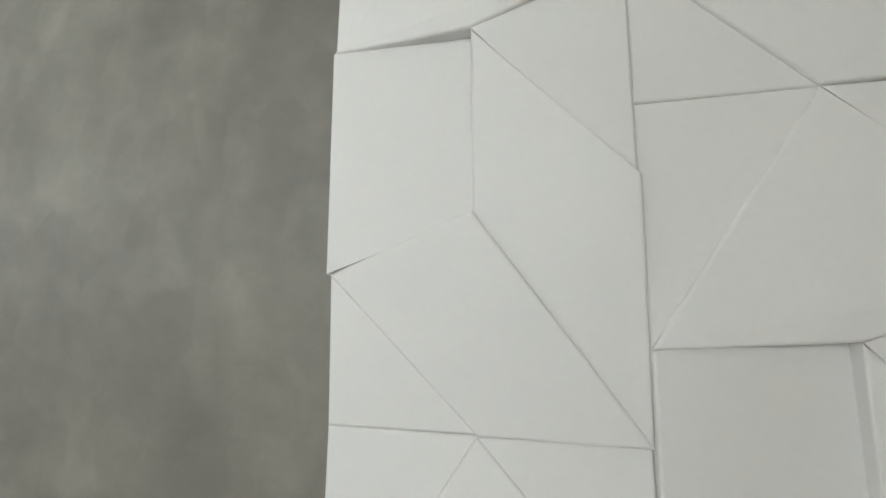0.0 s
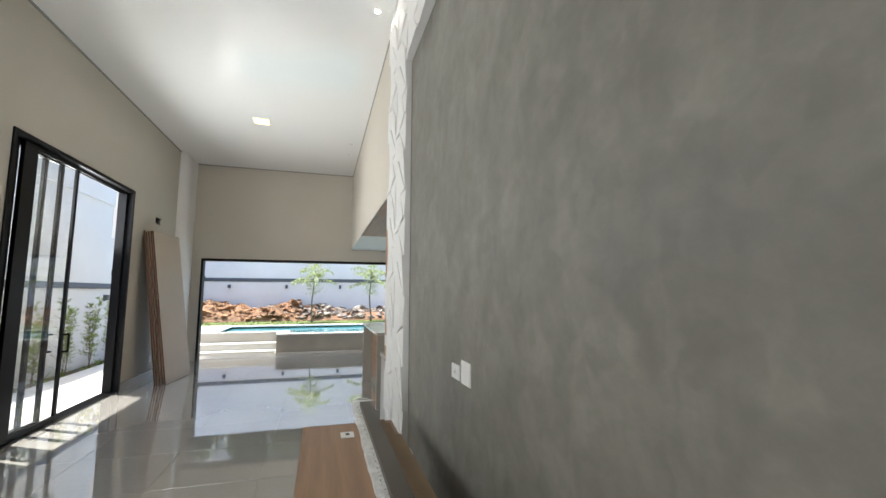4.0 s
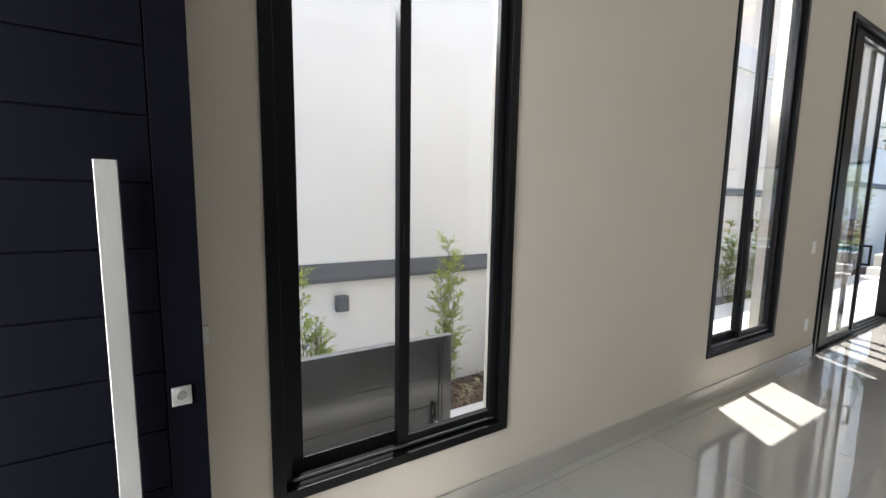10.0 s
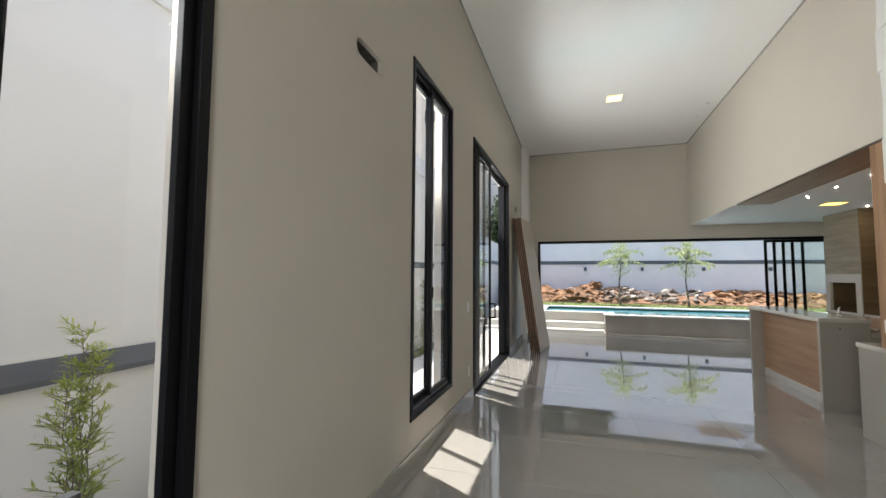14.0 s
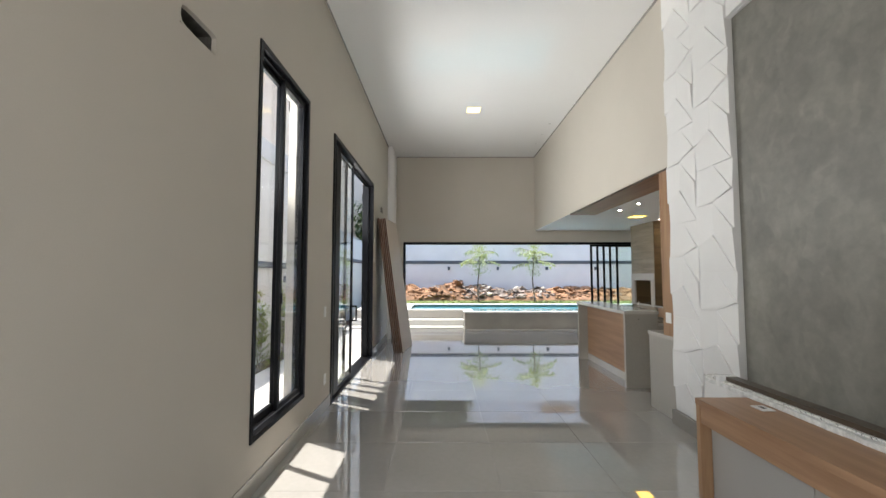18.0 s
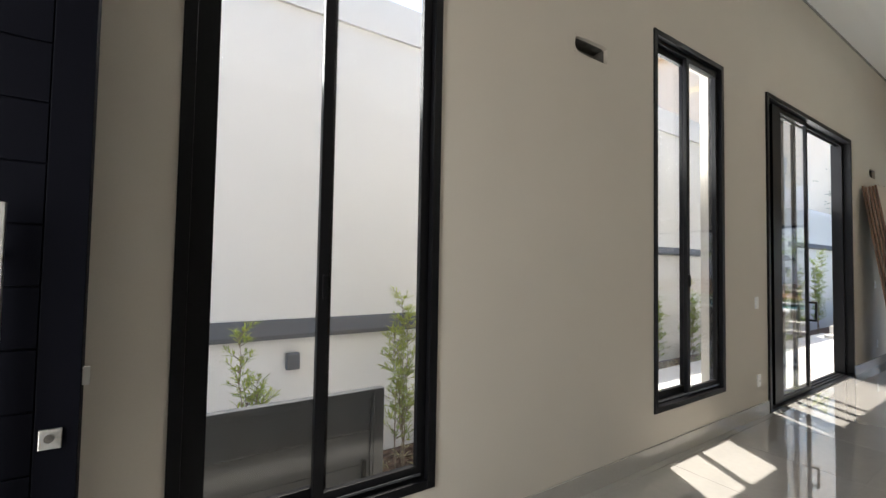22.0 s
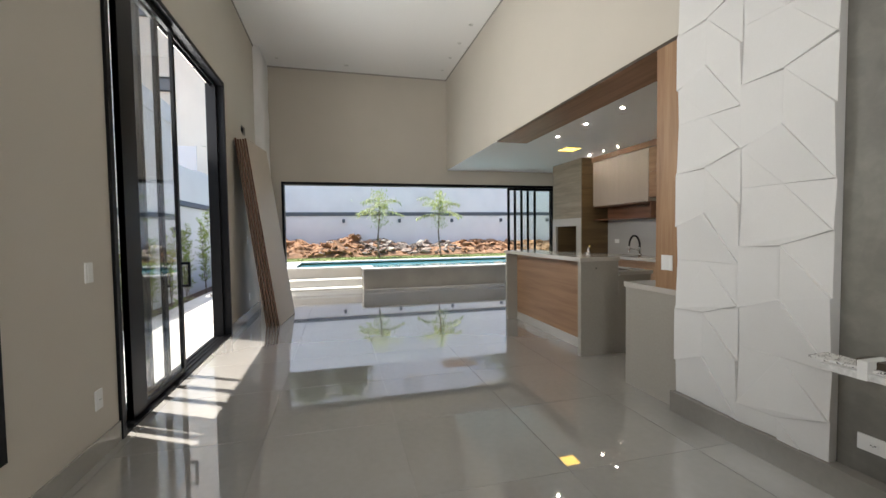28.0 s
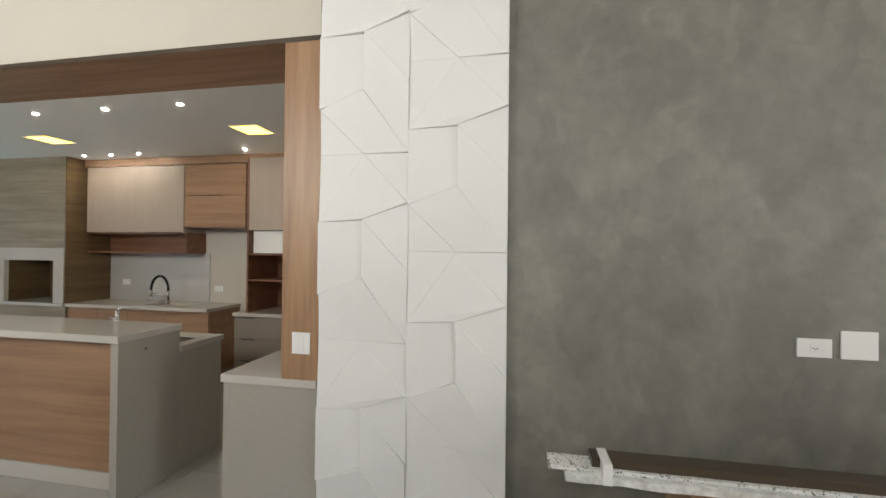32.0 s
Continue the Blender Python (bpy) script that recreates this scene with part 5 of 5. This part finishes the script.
def bank():
    bm = bmesh.new()
    nx, ny = 44, 252
    grid = []
    for i in range(nx + 1):
        row = []
        for j in range(ny + 1):
            x, y = -19.48 + i * 0.0407, -4.3 + j * 0.05
            h = bank_height(x, y)
            row.append(bm.verts.new((x, y, h if i < nx else 0.44)))
        grid.append(row)
    for i in range(nx):
        for j in range(ny):
            bm.faces.new((grid[i][j], grid[i + 1][j], grid[i + 1][j + 1], grid[i][j + 1]))
    return bm


structure("earth_bank", bank(), M_EARTH, "red earth bank against the boundary wall", "ground")


def add_leaf(bm, base, direction, length, width, droop=0.0):
    d = Vector(direction).normalized()
    s = d.cross(Vector((0, 0, 1)))
    s = s.normalized() if s.length > 1e-3 else Vector((1, 0, 0))
    a = Vector(base)
    m = a + d * length * 0.5 + Vector((0, 0, -droop * 0.3 * length))
    e = a + d * length + Vector((0, 0, -droop * length))
    v = [bm.verts.new(c) for c in (a, m + s * width / 2, e, m - s * width / 2)]
    bm.faces.new(v)


def fan_tree(x, y, z, height, spread, seed):
    """A young ornamental tree: thin trunk, spreading arching fronds of small leaflets."""
    r = random.Random(seed)
    t = thing("young_tree", (x, y, z), "young slender tree with feathery green crown behind the pool", "tree", "young trees behind the pool")
    bm = bmesh.new()
    pts = [Vector((x + 0.03 * math.sin(k * 1.3 + seed), y + 0.04 * math.sin(k * 0.9 + seed), z + height * 0.72 * k / 6)) for k in range(7)]
    for k in range(6):
        add_tube(bm, pts[k], pts[k + 1], 0.035 - 0.003 * k, 0.032 - 0.003 * k, 8)
    part("trunk", bm, M_BARK, t)
    limbs, crown, young = bmesh.new(), bmesh.new(), bmesh.new()
    top = pts[-1]
    for k in range(11):
        az = k * 2.4 + r.uniform(-0.3, 0.3)
        el = r.uniform(0.15, 0.75)
        ln = spread * r.uniform(0.6, 1.0)
        p = top + Vector((0, 0, r.uniform(-0.35, 0.12)))
        d = Vector((math.cos(az) * math.cos(el), math.sin(az) * math.cos(el), math.sin(el)))
        prev = p
        for s in range(1, 13):
            f = s / 12
            q = p + d * ln * f + Vector((0, 0, -0.42 * ln * f ** 2.2)) + Vector((r.gauss(0, 0.008), r.gauss(0, 0.008), 0))
            add_tube(limbs, prev, q, 0.009 - 0.0005 * s, 0.0085 - 0.0005 * s, 4)
            if s > 3:
                for _ in range(9 if s > 6 else 6):
                    out = Vector((-d.y, d.x, 0)) * r.choice((-1, 1)) * r.uniform(0.2, 0.9) + d * r.uniform(0.0, 0.8) + Vector((0, 0, r.uniform(-0.9, 0.35)))
                    add_leaf(crown if r.random() < 0.85 else young, prev.lerp(q, r.random()), out, r.uniform(0.07, 0.15), r.uniform(0.025, 0.05), 0.4)
            prev = q
    for _ in range(240):
        p = top + Vector((r.gauss(0, 0.11), r.gauss(0, 0.13), r.uniform(-0.15, 0.5)))
        add_leaf(young, p, (r.uniform(-0.6, 0.6), r.uniform(-0.6, 0.6), r.uniform(0.1, 1.0)), r.uniform(0.07, 0.15), r.uniform(0.02, 0.04), 0.1)
    for _ in range(420):
        z_ = r.uniform(-0.75, 0.3)
        w_ = 0.10 + 0.12 * (z_ + 0.75)
        p = top + Vector((r.gauss(0, w_), r.gauss(0, w_ * 1.2), z_))
        add_leaf(crown, p, (r.uniform(-1, 1), r.uniform(-1, 1), r.uniform(-0.9, 0.3)), r.uniform(0.06, 0.13), r.uniform(0.02, 0.045), 0.4)
    tagged(part("branchwork", limbs, M_BARK, t), kind="stuff")
    c = tagged(part("crown", crown, M_PALM, t), kind="stuff")
    tagged(part("fresh_growth", young, M_LEAFY, c, "yellow-green fresh growth"), kind="stuff")
    return t


fan_tree(-16.85, -0.12, 0.47, 2.6, 1.12, 3)
fan_tree(-16.9, 2.10, 0.47, 2.55, 1.12, 8)


def shrub(x, y, z, height, seed, yellow=0.2):
    """A narrow upright podocarpus-like shrub: several stems with whorls of narrow leaves."""
    r = random.Random(seed)
    t = thing("shrub", (x, y, z), "slim upright green shrub in the planting bed", "shrub", "shrubs along the wall")
    leaves, tips = bmesh.new(), bmesh.new()
    for k in range(4):
        bx, by = r.uniform(-0.05, 0.05), r.uniform(-0.04, 0.04)
        h = height * (1.0 if k == 0 else r.uniform(0.6, 0.92))
        lean = Vector((r.uniform(-0.09, 0.09), r.uniform(-0.06, 0.06), 1))
        stem = bmesh.new()
        a = Vector((x + bx, y + by, z))
        prev = a
        for s in range(1, 9):
            q = a + lean * h * 0.96 * s / 8 + Vector((r.uniform(-0.015, 0.015), r.uniform(-0.015, 0.015), 0))
            add_tube(stem, prev, q, 0.007 - 0.0006 * s, 0.0065 - 0.0006 * s, 5)
            prev = q
        for i in range(int(34 * h)):
            f = r.uniform(0.14, 1.0) ** 0.8
            p = a + lean * h * f * 0.96
            az = r.uniform(0, math.tau)
            tw_ = Vector((math.cos(az), math.sin(az), r.uniform(0.3, 1.1))).normalized()
            e = p + tw_ * r.uniform(0.06, 0.24) * (1.15 - 0.6 * f)
            add_tube(stem, p, e, 0.003, 0.002, 3)
            for _ in range(13):
                az2 = r.uniform(0, math.tau)
                dv = tw_ + 0.8 * Vector((math.cos(az2), math.sin(az2), r.uniform(-0.2, 0.7)))
                bmx = tips if (r.random() < yellow * (0.3 + f * f * 1.3)) else leaves
                add_leaf(bmx, p.lerp(e, r.uniform(0.2, 1.0)), dv, r.uniform(0.04, 0.085), 0.0105, 0.2)
        part("stem", stem, M_BARK, t)
    tagged(part("foliage", leaves, M_LEAF, t), kind="stuff")
    tagged(part("fresh_growth", tips, M_LEAFY, t, "yellow-green fresh growth"), kind="stuff")
    return t


for k, (x, y, h, yellow) in enumerate(((-0.655, -4.52, 1.47, 0.45), (-1.95, -4.64, 1.69, 0.75), (-2.71, -4.63, 1.72, 0.3), (-4.78, -4.62, 1.42, 0.12), (-5.52, -4.62, 1.36, 0.14), (-6.32, -4.62, 1.25, 0.2), (-7.3, -4.62, 1.3, 0.12), (-8.4, -4.62, 1.45, 0.12), (-9.4, -4.62, 1.5, 0.12), (-10.3, -4.62, 1.55, 0.12), (-11.3, -4.62, 1.58, 0.25), (-12.1, -4.62, 1.68, 0.2), (-13.35, -4.62, 2.05, 0.2))):
    low = x < -3.45
    shrub(x, y - 0.08 if low else y, -0.12 if low else -0.45, h + 0.1 if low else h, 20 + k, yellow)


def ground_tufts():
    bm = bmesh.new()
    for _ in range(220):
        cx, cy = rnd.uniform(-13, 1), rnd.uniform(-5.05, -4.62)
        base = -0.12 if cx < -3.45 else -0.45
        for _ in range(9):
            a = rnd.uniform(0, math.tau)
            add_leaf(bm, (cx, cy, base), (math.cos(a), math.sin(a), rnd.uniform(0.4, 1.6)), rnd.uniform(0.08, 0.2), 0.012, 0.5)
    return bm


M_STRAW = mat("dry_grass_blade", (0.33, 0.30, 0.16), 0.7, vary=0.3, bump=0.0)
tagged(part("border_grass", ground_tufts(), M_STRAW), "dry ornamental grass tufts in the planting bed", "grass", kind="stuff")


def bark_mulch():
    """Loose bark chips over the soil."""
    bm = bmesh.new()
    for _ in range(1500):
        x = rnd.uniform(-7.0, 0.6)
        y = rnd.uniform(-5.06, -4.62 if x < -3.45 else -4.48)
        z = -0.118 if x < -3.45 else -0.448
        q = pose(x, y, z + rnd.uniform(0.0, 0.015), rnd.uniform(-25, 25), rnd.uniform(-25, 25), rnd.uniform(0, 360))
        u, v, w = rnd.uniform(0.02, 0.055), rnd.uniform(0.008, 0.02), 0.004
        vs = [bm.verts.new(q @ Vector(c)) for c in ((-u, -v, -w), (u, -v * 0.6, -w), (u * 0.8, v, -w), (-u, v * 0.8, -w), (-u, -v, w), (u, -v * 0.6, w), (u * 0.8, v, w), (-u, v * 0.8, w))]
        for f in ((3, 2, 1, 0), (4, 5, 6, 7), (0, 1, 5, 4), (1, 2, 6, 5), (2, 3, 7, 6), (3, 0, 4, 7)):
            bm.faces.new([vs[i] for i in f])
    return bm


M_MULCH = mat("bark_chip", (0.14, 0.09, 0.062), 0.9, vary=0.4, scale=16, fine=60, bump=0.4)
tagged(part("bark_mulch", bark_mulch(), M_MULCH), "loose dull brown bark chips in the planting bed", "mulch", kind="stuff")


def strap_plant(x, y, z, seed):
    """A clump of arching strap leaves."""
    r = random.Random(seed)
    t = thing("border_plant", (x, y, z), "green clump of arching strap leaves in the planting bed", "plant", "border plants")
    bm = bmesh.new()
    for _ in range(34):
        az, ln = r.uniform(0, math.tau), r.uniform(0.22, 0.5)
        d = Vector((math.cos(az), math.sin(az), 0))
        w = Vector((-d.y, d.x, 0)) * 0.012
        lift, prev = r.uniform(0.5, 1.3), None
        for k in range(5):
            f = k / 4
            c = Vector((x, y, z)) + d * ln * f * 0.7 + Vector((0, 0, ln * (lift * f - 0.75 * f * f)))
            row = [bm.verts.new(c - w * (1 - 0.8 * f)), bm.verts.new(c + w * (1 - 0.8 * f))]
            if prev:
                bm.faces.new((prev[0], prev[1], row[1], row[0]))
            prev = row
    tagged(part("foliage", bm, M_LEAF, t), kind="stuff")


for k, x in enumerate((-7.9, -8.8, -9.6, -10.5, -11.2, -12.0)):
    strap_plant(x, -4.70 - 0.12 * (k % 2), -0.12, 90 + k)

# neighbouring house over the side wall
nh = thing("neighbour_house", (-24.0, -10.0, 0), "cream rendered neighbouring house with small dark upper windows", "house")
part("wall", boxes((-30, -22.0, -19, -6.4, -0.1, 12.8)), M_HOUSE, nh)
part("roof", boxes((-30.3, -21.6, -19.3, -6.1, 12.8, 13.05)), M_HOUSE, nh, "flat roof edge")
part("wing", boxes((-22.0, -16.4, -9.5, -5.7, -0.1, 3.36)), M_RENDER, nh, "low white rendered wing")
# glass balustrade in solid white: the sky's reflection is put into the colour
part("balustrade", boxes((-16.45, -16.43, -6.53, -5.72, 3.36, 4.10), (-16.46, -16.42, -6.55, -6.53, 3.36, 4.12), (-16.46, -16.42, -5.72, -5.70, 3.36, 4.12)), M_PLATE, nh, "glass balcony balustrade, coloured white for the sky it reflects")
for y0, y1, z0, z1 in ((-9.9, -9.0, 10.4, 11.1), (-8.75, -8.0, 10.5, 11.2), (-8.85, -8.1, 7.4, 8.0)):
    w = part("window", boxes((-22.0, -21.94, y0, y0 + 0.06, z0, z1), (-22.0, -21.94, y1 - 0.06, y1, z0, z1), (-22.0, -21.94, y0 + 0.06, y1 - 0.06, z0, z0 + 0.06), (-22.0, -21.94, y0 + 0.06, y1 - 0.06, z1 - 0.06, z1)), M_BLACK, nh)
    part("pane", boxes((-21.99, -21.97, y0 + 0.06, y1 - 0.06, z0 + 0.06, z1 - 0.06)), M_SKYGLASS, w, "dark window glass")


def far_house(x, y0, y1, z1, label, b0, b1):
    """A pale two-storey house beyond the boundary wall, with windows and a balcony rail."""
    h = thing("far_house", (x, (y0 + y1) / 2, 0), label, "house", "houses beyond the wall")
    part("wall", boxes((x - 6, x, y0, y1, -0.1, z1)), M_RENDER, h)
    part("roof", boxes((x - 6.2, x + 0.3, y0 - 0.3, y1 + 0.3, z1, z1 + 0.3)), M_RENDER, h)
    n = int((y1 - y0) / 2.2)
    for k in range(n):
        yc = y0 + (k + 0.5) * (y1 - y0) / n
        w = part("window", boxes((x, x + 0.06, yc - 0.6, yc + 0.6, z1 - 2.3, z1 - 0.8)), M_COPING, h)
        part("pane", boxes((x + 0.06, x + 0.07, yc - 0.5, yc + 0.5, z1 - 2.2, z1 - 0.9)), M_SPLASH, w)
    b = part("balcony", boxes((x, x + 0.9, b0, b1, z1 - 2.9, z1 - 2.75)), M_RENDER, h)
    part("handrail", boxes((x + 0.81, x + 0.87, b0, b1, z1 - 1.9, z1 - 1.84)), M_COPING, b)
    for k in range(int((b1 - b0) / 0.22)):
        part("baluster", boxes((x + 0.82, x + 0.86, b0 + k * 0.22, b0 + 0.06 + k * 0.22, z1 - 2.75, z1 - 1.9)), M_COPING, b)


far_house(-28.0, -1.2, 7.2, 10.2, "pale two-storey house beyond the pool wall", 4.9, 7.1)
far_house(-31.0, -16.0, -1.3, 9.8, "pale two-storey house beyond the pool wall", -15.5, -8.0)
far_house(-29.0, 7.6, 18.0, 9.4, "pale two-storey house beyond the pool wall", 10.0, 17.0)


def broad_tree(x, y, z, height, spread, seed):
    """A full garden tree beyond the wall."""
    r = random.Random(seed)
    t = thing("garden_tree", (x, y, z), "dense dark green tree beyond the boundary wall", "tree", "trees beyond the wall")
    part("trunk", tubes(((x, y, z), (x + 0.1, y, z + height * 0.5), 0.16, 0.1)), M_BARK, t)
    limbs, crown = bmesh.new(), bmesh.new()
    c = Vector((x, y, z + height * 0.45))
    for k in range(22):
        az, el = r.uniform(0, math.tau), r.uniform(-0.2, 1.4)
        e2 = c + Vector((math.cos(az) * math.cos(el) * spread, math.sin(az) * math.cos(el) * spread, math.sin(el) * height * 0.5)) * r.uniform(0.7, 1.0)
        add_tube(limbs, c, e2, 0.06, 0.02, 5)
        for _ in range(300):
            p = c.lerp(e2, r.uniform(0.45, 1.05)) + Vector((r.gauss(0, 0.35), r.gauss(0, 0.35), r.gauss(0, 0.28)))
            add_leaf(crown, p, (r.uniform(-1, 1), r.uniform(-1, 1), r.uniform(-0.8, 0.4)), r.uniform(0.18, 0.34), 0.13, 0.3)
    tagged(part("branchwork", limbs, M_BARK, t), kind="stuff")
    tagged(part("crown", crown, M_DARKLEAF, t), kind="stuff")


for k, (x, y, h, s) in enumerate(((-21.2, -5.0, 6.4, 0.9), (-23.8, -3.0, 8.2, 1.1), (-23.2, -1.1, 7.4, 0.95), (-24.0, 8.4, 8.8, 2.2), (-23.5, 12.0, 8.2, 2.0), (-15.6, -8.6, 5.6, 1.3))):
    broad_tree(x, y, -0.1, h, s, 60 + k)

# ---- floor tiles ----
floor = bpy.data.objects["floor"]
TP, GAP = 0.871, 0.0025
XG, YGR = -0.727, -1.140
tile_cache = {}


def tile_mesh(w, d):
    key = (round(w, 3), round(d, 3))
    if key not in tile_cache:
        bm = boxes((0, w, 0, d, -0.0058, 0.0), bevel=0.0008)
        data = bpy.data.meshes.new("tile")
        bm.to_mesh(data)
        bm.free()
        data.materials.append(M_TILE)
        tile_cache[key] = data
    return tile_cache[key]


for i in range(-15, 5):
    for j in range(-4, 8):
        xa, xb = max(XG + i * TP, -12.24), min(XG + (i + 1) * TP, XE)
        ya, yb = max(YGR + j * TP, YL), min(YGR + (j + 1) * TP, YK)
        if xb - xa < 0.01 or yb - ya < 0.01 or (xa > -4.6 and ya > YG):
            continue
        ob = new("tile", tile_mesh(xb - xa - GAP, yb - ya - GAP))
        ob.parent = floor
        ob.location = (xa, ya, 0.0)
